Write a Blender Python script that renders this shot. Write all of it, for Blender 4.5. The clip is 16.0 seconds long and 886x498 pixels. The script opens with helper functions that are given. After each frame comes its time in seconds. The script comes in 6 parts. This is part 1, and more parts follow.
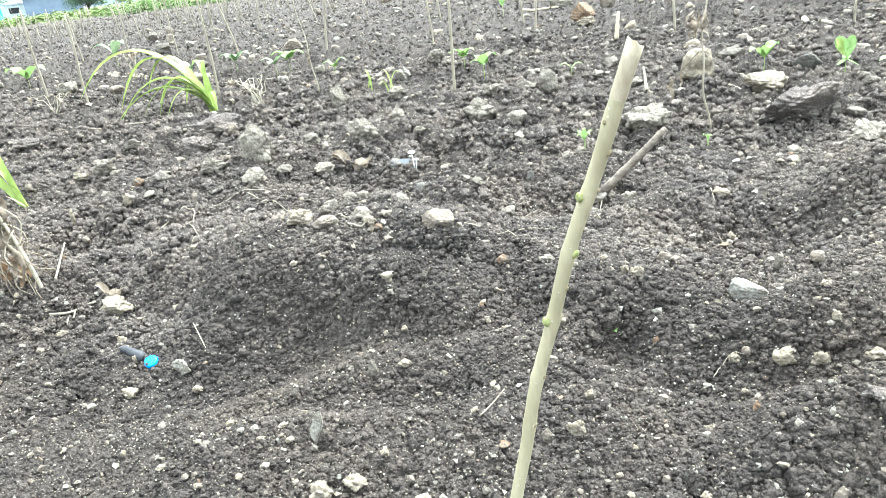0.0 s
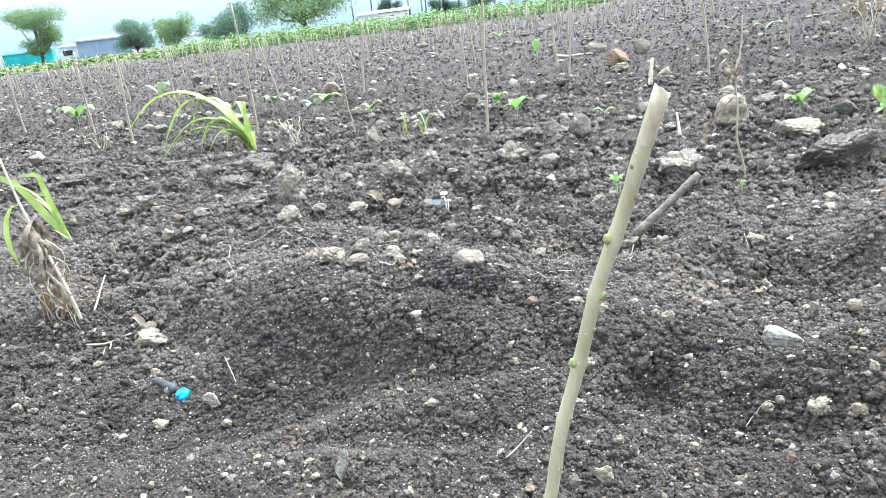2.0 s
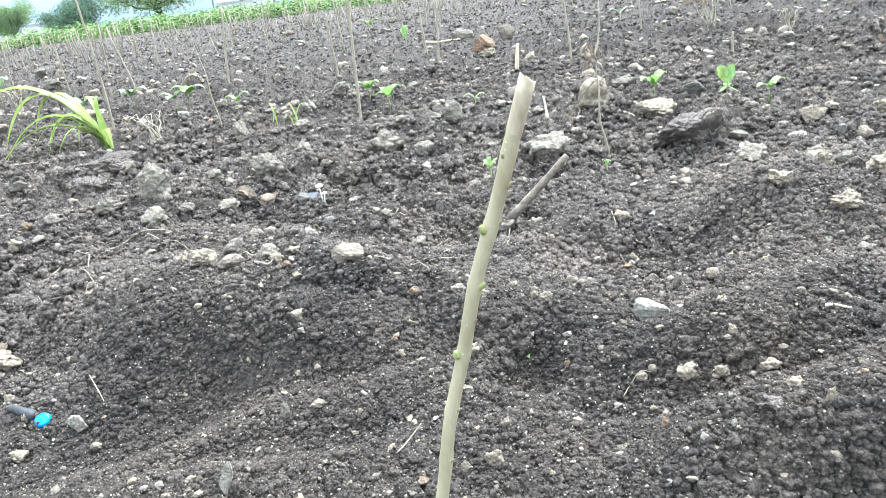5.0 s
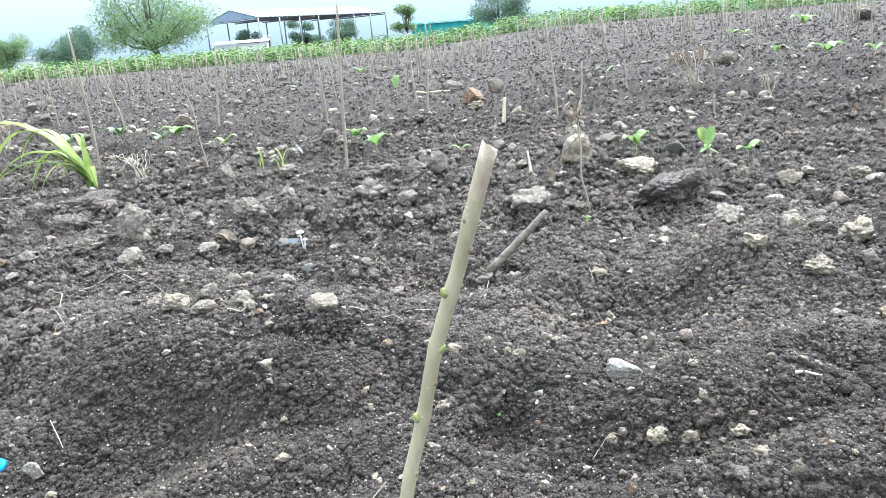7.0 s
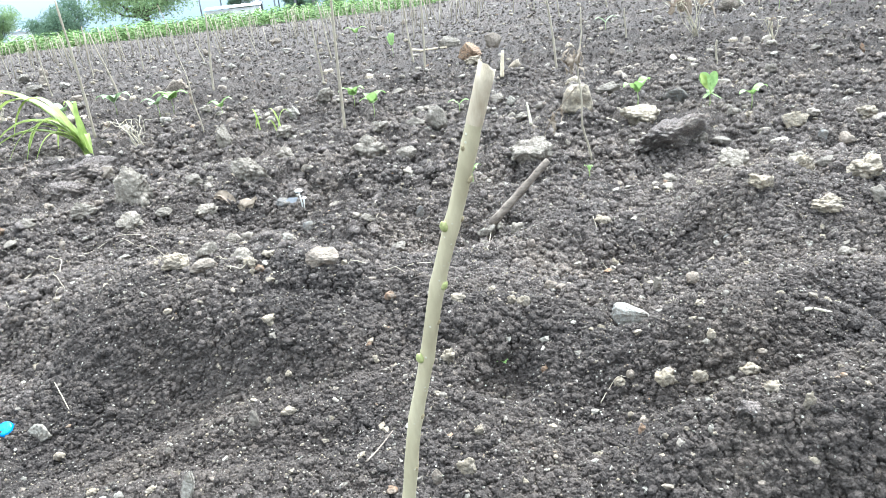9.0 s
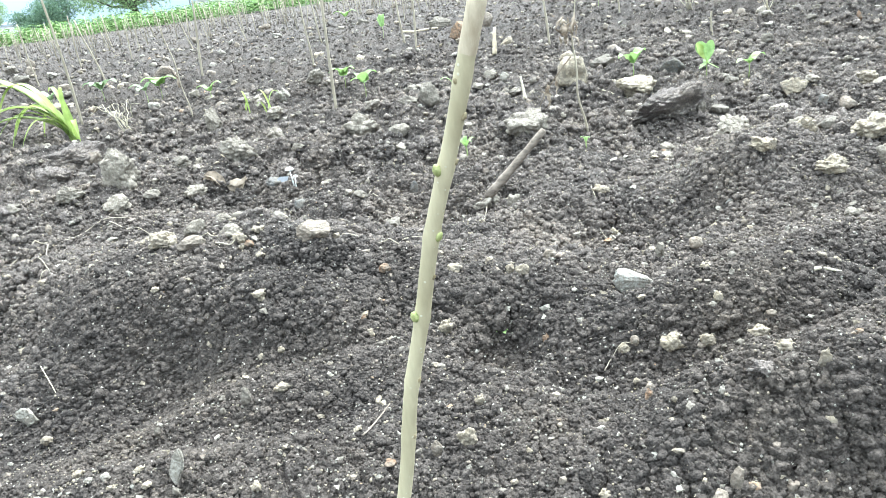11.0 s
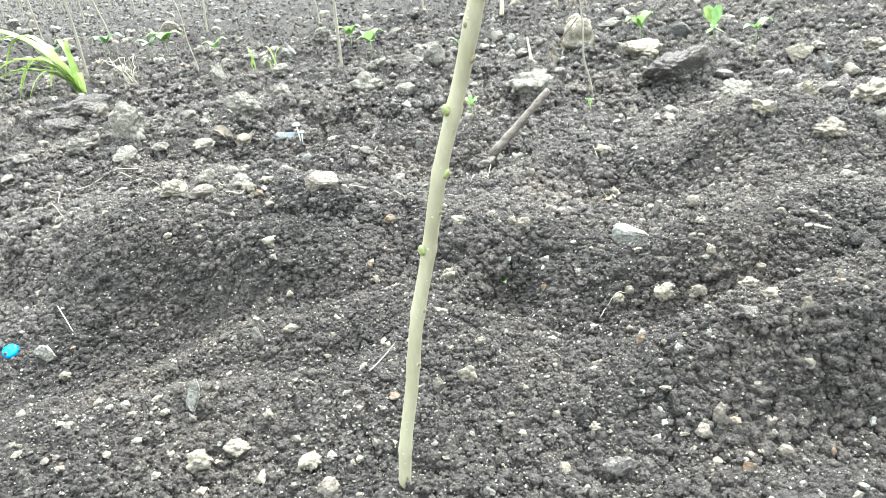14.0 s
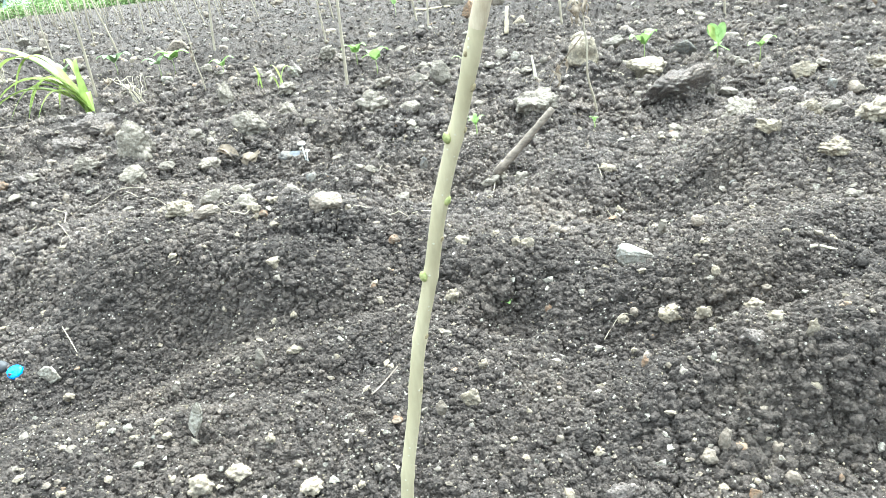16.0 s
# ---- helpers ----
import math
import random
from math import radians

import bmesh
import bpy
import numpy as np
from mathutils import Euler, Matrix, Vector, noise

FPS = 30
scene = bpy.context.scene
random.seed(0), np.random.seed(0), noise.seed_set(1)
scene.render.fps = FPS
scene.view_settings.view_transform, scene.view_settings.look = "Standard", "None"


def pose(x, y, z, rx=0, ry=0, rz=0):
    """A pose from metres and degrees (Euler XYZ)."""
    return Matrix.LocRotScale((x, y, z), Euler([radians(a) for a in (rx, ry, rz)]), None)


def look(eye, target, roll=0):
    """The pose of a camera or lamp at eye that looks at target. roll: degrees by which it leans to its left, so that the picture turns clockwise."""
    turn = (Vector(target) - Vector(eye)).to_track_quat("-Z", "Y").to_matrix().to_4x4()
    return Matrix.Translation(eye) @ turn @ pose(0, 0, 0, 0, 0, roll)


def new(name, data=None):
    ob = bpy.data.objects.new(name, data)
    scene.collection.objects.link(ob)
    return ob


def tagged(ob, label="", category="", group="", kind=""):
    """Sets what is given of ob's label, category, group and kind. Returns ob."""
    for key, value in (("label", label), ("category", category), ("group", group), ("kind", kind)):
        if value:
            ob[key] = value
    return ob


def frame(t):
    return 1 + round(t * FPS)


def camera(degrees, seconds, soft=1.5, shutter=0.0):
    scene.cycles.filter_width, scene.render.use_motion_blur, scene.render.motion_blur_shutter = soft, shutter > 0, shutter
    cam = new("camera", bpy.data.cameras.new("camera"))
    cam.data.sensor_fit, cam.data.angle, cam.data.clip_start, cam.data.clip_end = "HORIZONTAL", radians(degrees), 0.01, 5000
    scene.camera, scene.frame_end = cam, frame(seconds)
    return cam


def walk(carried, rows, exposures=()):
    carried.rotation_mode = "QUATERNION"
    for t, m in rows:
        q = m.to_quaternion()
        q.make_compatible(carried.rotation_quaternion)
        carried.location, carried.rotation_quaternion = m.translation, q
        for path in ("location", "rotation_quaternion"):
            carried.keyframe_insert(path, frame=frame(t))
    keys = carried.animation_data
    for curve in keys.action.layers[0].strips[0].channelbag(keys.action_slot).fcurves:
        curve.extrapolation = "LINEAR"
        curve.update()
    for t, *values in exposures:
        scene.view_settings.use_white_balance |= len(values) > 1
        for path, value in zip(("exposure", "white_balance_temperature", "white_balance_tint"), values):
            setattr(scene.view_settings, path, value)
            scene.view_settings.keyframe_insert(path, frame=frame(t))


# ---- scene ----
cam = camera(64.9, 16.0, soft=0.5)
PATH = [
    (0, (-0.0254, -0.0127, 0.5184), (-0.3418, 1.8116, -0.2383), -7.18),
    (0.5, (-0.0240, -0.0145, 0.5179), (-0.3693, 1.8316, -0.1690), -6.84),
    (1, (-0.0239, -0.0161, 0.5183), (-0.3909, 1.8394, -0.1323), -6.50),
    (1.5, (-0.0238, -0.0187, 0.5181), (-0.3968, 1.8363, -0.1278), -6.56),
    (2, (-0.0217, -0.0214, 0.5197), (-0.4203, 1.8329, -0.1172), -6.79),
    (2.5, (-0.0207, -0.0212, 0.5259), (-0.4096, 1.8355, -0.1055), -7.33),
    (3, (-0.0186, -0.0183, 0.5292), (-0.3321, 1.8528, -0.1053), -7.66),
    (3.5, (-0.0157, -0.0161, 0.5278), (-0.2676, 1.8569, -0.1258), -7.91),
    (4, (-0.0161, -0.0135, 0.5261), (-0.2047, 1.8615, -0.1426), -7.90),
    (4.5, (-0.0185, -0.0115, 0.5228), (-0.1366, 1.8544, -0.1878), -7.72),
    (4.7, (-0.0194, -0.0082, 0.5201), (-0.1075, 1.8585, -0.1923), -7.64),
    (7, (-0.0001, -0.0005, 0.5290), (-0.0149, 1.9114, -0.0563), -4.55),
    (7.5, (0.0036, -0.0022, 0.5235), (-0.0018, 1.9048, -0.0794), -4.93),
    (8, (0.0010, -0.0001, 0.5224), (0.0027, 1.9014, -0.0982), -5.41),
    (8.5, (-0.0003, 0.0044, 0.5184), (-0.0097, 1.8948, -0.1334), -5.95),
    (9, (-0.0003, 0.0119, 0.5032), (-0.0318, 1.8894, -0.1842), -6.52),
    (11.5, (-0.0028, 0.0383, 0.4633), (-0.0272, 1.8943, -0.2812), -7.91),
    (12, (-0.0014, 0.0383, 0.4607), (-0.0231, 1.8810, -0.3156), -7.69),
    (12.5, (-0.0013, 0.0298, 0.4590), (-0.0225, 1.8629, -0.3394), -7.53),
    (13, (-0.0059, 0.0193, 0.4614), (-0.0392, 1.8511, -0.3406), -7.77),
    (13.5, (-0.0092, 0.0030, 0.4557), (-0.0640, 1.8177, -0.3835), -7.43),
    (14, (-0.0079, -0.0041, 0.4605), (-0.0502, 1.8220, -0.3559), -6.81),
    (14.5, (-0.0073, -0.0034, 0.4625), (-0.0497, 1.8244, -0.3486), -6.83),
    (15, (-0.0071, -0.0010, 0.4649), (-0.0741, 1.8367, -0.3224), -7.10),
    (15.5, (-0.0053, 0.0008, 0.4659), (-0.0615, 1.8395, -0.3184), -6.88),
    (16, (-0.0035, 0.0004, 0.4675), (-0.0584, 1.8438, -0.3077), -7.04),
]
EXPOSURES = [
    (0.0, 2.41, 5750, -1), (1.0, 2.19, 5580, 2), (2.0, 2.06, 5520, 4), (3.0, 2.06, 5480, 4), (4.0, 2.10, 5480, 4), (4.5, 2.19, 5550, 3),
    (7.0, 1.90, 5530, 5), (7.5, 1.81, 5530, 6), (8.0, 2.03, 5530, 6), (8.5, 2.05, 5530, 5), (9.0, 2.18, 5560, 4), (11.5, 2.31, 5620, -1),
    (13.5, 2.42, 5650, -2), (16.0, 2.48, 5680, -3),
]
walk(cam, [(t, look(eye, target, roll)) for t, eye, target, roll in PATH], EXPOSURES)

# ---- world, sun, exposure ----
SUN_ELEVATION, SUN_ROTATION = 54.0, 30.0
world = bpy.data.worlds.new("overcast_sky")
scene.world = world
world.use_nodes = True
wn, wl = world.node_tree.nodes, world.node_tree.links
sky = wn.new("ShaderNodeTexSky")
sky.sky_type, sky.sun_disc = "NISHITA", False
sky.sun_elevation, sky.sun_rotation = radians(SUN_ELEVATION), radians(SUN_ROTATION)
sky.air_density, sky.dust_density = 1.2, 3.0
veil = wn.new("ShaderNodeMixRGB")
veil.inputs["Fac"].default_value = 0.9
cover = wn.new("ShaderNodeValToRGB")                            # cloud cover: three times brighter overhead than low down
cover.color_ramp.elements[0].color = (1.95, 2.5, 2.95, 1)
cover.color_ramp.elements[1].color = (16.0, 16.4, 16.6, 1)
where, height = wn.new("ShaderNodeTexCoord"), wn.new("ShaderNodeSeparateXYZ")
wl.new(where.outputs["Generated"], height.inputs["Vector"])
wl.new(height.outputs["Z"], cover.inputs["Fac"])
wl.new(cover.outputs["Color"], veil.inputs["Color2"])
wl.new(sky.outputs["Color"], veil.inputs["Color1"])
wl.new(veil.outputs["Color"], wn["Background"].inputs["Color"])
wn["Background"].inputs["Strength"].default_value = 0.092
sun = new("sun", bpy.data.lights.new("sun", "SUN"))
sun.data.energy, sun.data.angle, sun.data.color = 2.9, radians(30), (1.0, 0.975, 0.94)
sun.matrix_world = Matrix.Rotation(radians(-SUN_ROTATION), 4, "Z") @ Matrix.Rotation(radians(SUN_ELEVATION - 90), 4, "X")


# ---- materials ----
def material(name, rough=0.8, metal=0.0):
    m = bpy.data.materials.new(name)
    m.use_nodes = True
    b = m.node_tree.nodes["Principled BSDF"]
    b.inputs["Roughness"].default_value, b.inputs["Metallic"].default_value = rough, metal
    b.inputs["Specular IOR Level"].default_value = 0.3
    return m, m.node_tree.nodes, m.node_tree.links, b


def noise_of(n, l, scale, detail=4.0, where="Object", rough=0.6, stretch=(1, 1, 1)):
    co = n.new("ShaderNodeTexCoord")
    mp = n.new("ShaderNodeMapping")
    mp.inputs["Scale"].default_value = stretch
    t = n.new("ShaderNodeTexNoise")
    t.inputs["Scale"].default_value, t.inputs["Detail"].default_value, t.inputs["Roughness"].default_value = scale, detail, rough
    l.new(co.outputs[where], mp.inputs["Vector"])
    l.new(mp.outputs["Vector"], t.inputs["Vector"])
    return t


def cells_of(n, l, scale, feature="F1"):
    co = n.new("ShaderNodeTexCoord")
    t = n.new("ShaderNodeTexVoronoi")
    t.feature = feature
    t.inputs["Scale"].default_value = scale
    l.new(co.outputs["Object"], t.inputs["Vector"])
    return t


def ramp(n, l, source, *stops):
    r = n.new("ShaderNodeValToRGB")
    e = r.color_ramp.elements
    while len(e) < len(stops):
        e.new(0.5)
    for el, (at, col) in zip(e, stops):
        el.position, el.color = at, (*col, 1)
    l.new(source, r.inputs["Fac"])
    return r


def blend(n, l, kind, fac, a, b):
    m = n.new("ShaderNodeMixRGB")
    m.blend_type = kind
    for socket, v in (("Fac", fac), ("Color1", a), ("Color2", b)):
        if isinstance(v, (int, float)):
            m.inputs[socket].default_value = v
        elif isinstance(v, tuple):
            m.inputs[socket].default_value = (*v, 1)
        else:
            l.new(v, m.inputs[socket])
    return m


def relieve(n, l, bsdf, source, strength, distance, before=None):
    b = n.new("ShaderNodeBump")
    b.inputs["Strength"].default_value, b.inputs["Distance"].default_value = strength, distance
    l.new(source, b.inputs["Height"])
    if before:
        l.new(before.outputs["Normal"], b.inputs["Normal"])
    l.new(b.outputs["Normal"], bsdf.inputs["Normal"])
    return b


def soil_material(name, islands, dry):
    # dry only multiplies the base colour
    m, n, l, b = material(name, 0.93)
    b.inputs["Specular IOR Level"].default_value = 0.1
    # damp dark soil and dry dusty soil in patches, then fine grain
    broad = ramp(n, l, noise_of(n, l, 4.2, 6, rough=0.62).outputs["Fac"], *((at, (dry * r, dry * g, dry * v)) for at, r, g, v in ((0.34, 0.0910, 0.0785, 0.0718), (0.52, 0.1162, 0.0980, 0.0872), (0.70, 0.154, 0.128, 0.1088))))
    grain = ramp(n, l, noise_of(n, l, 160, 6, rough=0.75).outputs["Fac"], (0.36, (0.50, 0.50, 0.50)), (0.64, (1.48, 1.46, 1.43)))
    mixed = blend(n, l, "MULTIPLY", 1.0, broad.outputs["Color"], grain.outputs["Color"])
    if islands:
        g = n.new("ShaderNodeNewGeometry")
        each = ramp(n, l, g.outputs["Random Per Island"], (0.0, (0.80, 0.80, 0.80)), (0.92, (1.12, 1.11, 1.09)), (1.0, (1.4, 1.36, 1.28)))
        mixed = blend(n, l, "MULTIPLY", 1.0, mixed.outputs["Color"], each.outputs["Color"])
    # pale grit scattered in the soil, at two sizes
    out = mixed
    for scale, inner, outer, share in ((62, 0.12, 0.20, 0.82), (190, 0.22, 0.32, 0.80)):
        grit = cells_of(n, l, scale)
        speck = ramp(n, l, grit.outputs["Distance"], (inner, (1, 1, 1)), (outer, (0, 0, 0)))
        some = ramp(n, l, grit.outputs["Color"], (share, (0, 0, 0)), (share + 0.04, (1, 1, 1)))
        fac = blend(n, l, "MULTIPLY", 1.0, speck.outputs["Color"], some.outputs["Color"])
        out = blend(n, l, "MIX", fac.outputs["Color"], out.outputs["Color"], (0.42, 0.385, 0.325))
    l.new(out.outputs["Color"], b.inputs["Base Color"])
    lumps = cells_of(n, l, 300)
    first = None
    if not islands:                                     # crumb beside crumb, with cracks between them
        bend = noise_of(n, l, 90, 4, rough=0.6)
        co = n.new("ShaderNodeTexCoord")
        warped = n.new("ShaderNodeVectorMath")
        warped.operation = "MULTIPLY_ADD"
        warped.inputs[1].default_value = (0.010, 0.010, 0.010)
        l.new(bend.outputs["Color"], warped.inputs[0])
        l.new(co.outputs["Object"], warped.inputs[2])
        for scale, wide, deep in ((190, 0.18, 0.0026),):
            cracks = cells_of(n, l, scale, "DISTANCE_TO_EDGE")
            l.new(warped.outputs["Vector"], cracks.inputs["Vector"])
            first = relieve(n, l, b, ramp(n, l, cracks.outputs["Distance"], (0.0, (0, 0, 0)), (wide * 0.4, (0.75, 0.75, 0.75)), (wide, (1, 1, 1))).outputs["Color"], 1.0, deep, first)
        first = relieve(n, l, b, noise_of(n, l, 60, 6, rough=0.7).outputs["Fac"], 1.0, 0.008, first)
    first = relieve(n, l, b, lumps.outputs["Distance"], 1.0, -0.004, first)
    relieve(n, l, b, noise_of(n, l, 420, 5, rough=0.7).outputs["Fac"], 1.0, 0.003, first)
    return m


def stone_material(name, low, high, pit=0.9):
    m, n, l, b = material(name, 0.85)
    base = ramp(n, l, noise_of(n, l, 55, 6).outputs["Fac"], (0.32, low), (0.66, high))
    info = n.new("ShaderNodeObjectInfo")
    tone = ramp(n, l, info.outputs["Random"], (0.0, (0.74, 0.73, 0.72)), (1.0, (1.12, 1.10, 1.06)))
    both = blend(n, l, "MULTIPLY", 1.0, base.outputs["Color"], tone.outputs["Color"])
    dirt = ramp(n, l, noise_of(n, l, 70, 7, rough=0.75).outputs["Fac"], (0.40, (0, 0, 0)), (0.57, (1, 1, 1)))
    half = blend(n, l, "MULTIPLY", 1.0, dirt.outputs["Color"], (0.82, 0.82, 0.82))
    out = blend(n, l, "MIX", half.outputs["Color"], both.outputs["Color"], (0.135, 0.112, 0.088))
    l.new(out.outputs["Color"], b.inputs["Base Color"])
    first = relieve(n, l, b, noise_of(n, l, 130, 6, rough=0.65).outputs["Fac"], pit, 0.006)
    relieve(n, l, b, cells_of(n, l, 240).outputs["Distance"], pit * 0.6, 0.003, first)
    return m


def plant_material(name, low, high, scale=30, rough=0.55, stretch=(1, 1, 1), through_light=0.0):
    m, n, l, b = material(name, rough)
    base = ramp(n, l, noise_of(n, l, scale, 5, stretch=stretch).outputs["Fac"], (0.30, low), (0.70, high))
    l.new(base.outputs["Color"], b.inputs["Base Color"])
    relieve(n, l, b, noise_of(n, l, scale * 6, 4, stretch=stretch).outputs["Fac"], 0.35, 0.002)
    if through_light:
        t = n.new("ShaderNodeBsdfTranslucent")
        l.new(base.outputs["Color"], t.inputs["Color"])
        mx = n.new("ShaderNodeMixShader")
        mx.inputs["Fac"].default_value = through_light
        l.new(b.outputs["BSDF"], mx.inputs[1])
        l.new(t.outputs["BSDF"], mx.inputs[2])
        l.new(mx.outputs["Shader"], n["Material Output"].inputs["Surface"])
    return m


def leaf_mass_material(name, low, high, through_light=0.3):
    """Leaves of a crown: each one has its own tone."""
    m, n, l, b = material(name, 0.9)
    b.inputs["Specular IOR Level"].default_value = 0.1
    g = n.new("ShaderNodeNewGeometry")
    each = ramp(n, l, g.outputs["Random Per Island"], (0.0, low), (1.0, high))
    l.new(each.outputs["Color"], b.inputs["Base Color"])
    t = n.new("ShaderNodeBsdfTranslucent")
    l.new(each.outputs["Color"], t.inputs["Color"])
    mx = n.new("ShaderNodeMixShader")
    mx.inputs["Fac"].default_value = through_light
    l.new(b.outputs["BSDF"], mx.inputs[1])
    l.new(t.outputs["BSDF"], mx.inputs[2])
    l.new(mx.outputs["Shader"], n["Material Output"].inputs["Surface"])
    return m


def plain_material(name, low, high, rough=0.6, metal=0.0, scale=4.0, bump=0.1):
    m, n, l, b = material(name, rough, metal)
    base = ramp(n, l, noise_of(n, l, scale, 6).outputs["Fac"], (0.3, low), (0.7, high))
    l.new(base.outputs["Color"], b.inputs["Base Color"])
    relieve(n, l, b, noise_of(n, l, scale * 8, 4).outputs["Fac"], bump, 0.01)
    return m


def bark_material():
    """Green-grey young bark with small pale dots."""
    m, n, l, b = material("young_bark", 0.62)
    base = ramp(n, l, noise_of(n, l, 26, 5, stretch=(1, 1, 0.35)).outputs["Fac"], (0.30, (0.325, 0.276, 0.170)), (0.70, (0.480, 0.416, 0.276)))
    streak = ramp(n, l, noise_of(n, l, 210, 4, stretch=(1, 1, 0.08)).outputs["Fac"], (0.30, (0.90, 0.895, 0.88)), (0.72, (1.05, 1.045, 1.03)))
    both = blend(n, l, "MULTIPLY", 1.0, base.outputs["Color"], streak.outputs["Color"])
    dots = cells_of(n, l, 230)
    spot = ramp(n, l, dots.outputs["Distance"], (0.16, (1, 1, 1)), (0.26, (0, 0, 0)))
    some = ramp(n, l, dots.outputs["Color"], (0.72, (0, 0, 0)), (0.78, (1, 1, 1)))
    fac = blend(n, l, "MULTIPLY", 1.0, spot.outputs["Color"], some.outputs["Color"])
    out = blend(n, l, "MIX", fac.outputs["Color"], both.outputs["Color"], (0.50, 0.46, 0.34))
    l.new(out.outputs["Color"], b.inputs["Base Color"])
    first = relieve(n, l, b, fac.outputs["Color"], 0.5, 0.0012)
    relieve(n, l, b, noise_of(n, l, 260, 4, stretch=(1, 1, 0.1)).outputs["Fac"], 0.35, 0.0015, first)
    return m


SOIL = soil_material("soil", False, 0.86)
# one crumb soil at two strengths: darker, then paler
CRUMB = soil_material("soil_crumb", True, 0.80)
PALE_CRUMB = soil_material("dry_soil_crumb", True, 1.28)
STONE = {
    "white": stone_material("white_stone", (0.23, 0.21, 0.178), (0.45, 0.418, 0.36)),
    "cream": stone_material("cream_stone", (0.245, 0.198, 0.140), (0.47, 0.396, 0.292)),
    "tan": stone_material("tan_stone", (0.185, 0.146, 0.115), (0.33, 0.268, 0.214)),
    "orange": stone_material("rusty_stone", (0.20, 0.112, 0.064), (0.37, 0.24, 0.15)),
    "grey": stone_material("grey_stone", (0.145, 0.124, 0.102), (0.28, 0.248, 0.208)),
    "dark": stone_material("dark_stone", (0.088, 0.0854, 0.0827), (0.176, 0.1698, 0.1628)),
    "chalk": stone_material("chalky_stone", (0.34, 0.325, 0.29), (0.56, 0.535, 0.48), 0.7),
    "clod": soil_material("dry_clod", False, 2.0),
    "crust": stone_material("crusted_clod", (0.185, 0.158, 0.128), (0.43, 0.378, 0.312), 1.0),
}
BARK = bark_material()
CUT_WOOD = plant_material("cut_wood", (0.36, 0.285, 0.19), (0.56, 0.47, 0.34), 120, 0.8, (1, 1, 0.2))
BUD = plant_material("green_bud", (0.22, 0.25, 0.08), (0.40, 0.39, 0.17), 300, 0.6)
SCAR = plant_material("leaf_scar", (0.20, 0.155, 0.08), (0.34, 0.28, 0.17), 300, 0.8)
STAKE_BARK = plant_material("stake_bark", (0.22, 0.18, 0.13), (0.40, 0.345, 0.255), 40, 0.8, (1, 1, 0.15))
DEAD_WOOD = plant_material("dead_wood", (0.085, 0.066, 0.052), (0.26, 0.212, 0.168), 110, 0.9, (0.5, 0.7, 1))
STRAW = plant_material("straw", (0.34, 0.29, 0.20), (0.55, 0.49, 0.37), 60, 0.8)
DRY_LEAF = plant_material("dry_leaf", (0.12, 0.09, 0.064), (0.33, 0.265, 0.198), 55, 0.85, (1, 1, 1), 0.2)
DEAD_LEAF = plant_material("rusty_dead_leaf", (0.13, 0.075, 0.04), (0.26, 0.17, 0.10), 40, 0.85, (1, 1, 1), 0.2)
GRASS = plant_material("grass_blade", (0.20, 0.27, 0.055), (0.40, 0.47, 0.15), 14, 0.45, (1, 1, 1), 0.35)
SEEDLING = plant_material("seedling_leaf", (0.16, 0.26, 0.075), (0.30, 0.41, 0.15), 45, 0.5, (1, 1, 1), 0.35)
PALE_LEAF = plant_material("pale_leaf", (0.17, 0.24, 0.12), (0.29, 0.36, 0.20), 45, 0.6, (1, 1, 1), 0.3)
STEM = plant_material("green_stem", (0.22, 0.27, 0.10), (0.36, 0.40, 0.18), 60, 0.6)
ROOT = plant_material("pale_root", (0.22, 0.185, 0.135), (0.40, 0.345, 0.262), 80, 0.8)
CAP = plant_material("mushroom_cap", (0.62, 0.60, 0.55), (0.80, 0.78, 0.73), 60, 0.6)
BLUE = plain_material("blue_plastic", (0.01, 0.17, 0.58), (0.03, 0.28, 0.78), 0.22, 0.0, 60, 0.1)
BLACK = plain_material("black_rubber", (0.022, 0.022, 0.024), (0.05, 0.05, 0.053), 0.5, 0.0, 40, 0.2)
SLATE = plain_material("blue_grey_flake", (0.12, 0.125, 0.135), (0.20, 0.208, 0.222), 0.5, 0.0, 40, 0.2)
TREE_BARK = plain_material("tree_bark", (0.045, 0.037, 0.030), (0.11, 0.092, 0.075), 0.9, 0.0, 6, 0.6)
CROWN_DARK = leaf_mass_material("dark_foliage", (0.075, 0.122, 0.085), (0.17, 0.238, 0.15), 0.45)
CROWN_LIGHT = leaf_mass_material("light_foliage", (0.12, 0.18, 0.085), (0.26, 0.345, 0.165), 0.45)
CROP = leaf_mass_material("crop_foliage", (0.085, 0.140, 0.050), (0.20, 0.285, 0.10), 0.2)
VERGE = leaf_mass_material("verge_grass", (0.09, 0.13, 0.040), (0.21, 0.26, 0.10), 0.15)
STEEL = plain_material("painted_steel", (0.20, 0.21, 0.22), (0.32, 0.33, 0.34), 0.5, 0.4, 3)
ROOF_GREY = plain_material("sheet_roof", (0.12, 0.135, 0.15), (0.20, 0.215, 0.23), 0.6, 0.1, 1.5)
SHEET_BLUE = plain_material("blue_grey_sheet", (0.17, 0.22, 0.29), (0.25, 0.31, 0.38), 0.55, 0.2, 1.2)
WHITE_WALL = plain_material("whitewash", (0.58, 0.58, 0.56), (0.78, 0.78, 0.76), 0.8, 0.0, 1.5)
CREAM_PAINT = plain_material("cream_paint", (0.55, 0.50, 0.38), (0.70, 0.66, 0.52), 0.7, 0.0, 1.5)
TEAL = plain_material("teal_sheet", (0.02, 0.24, 0.23), (0.05, 0.38, 0.36), 0.5, 0.0, 1.0)
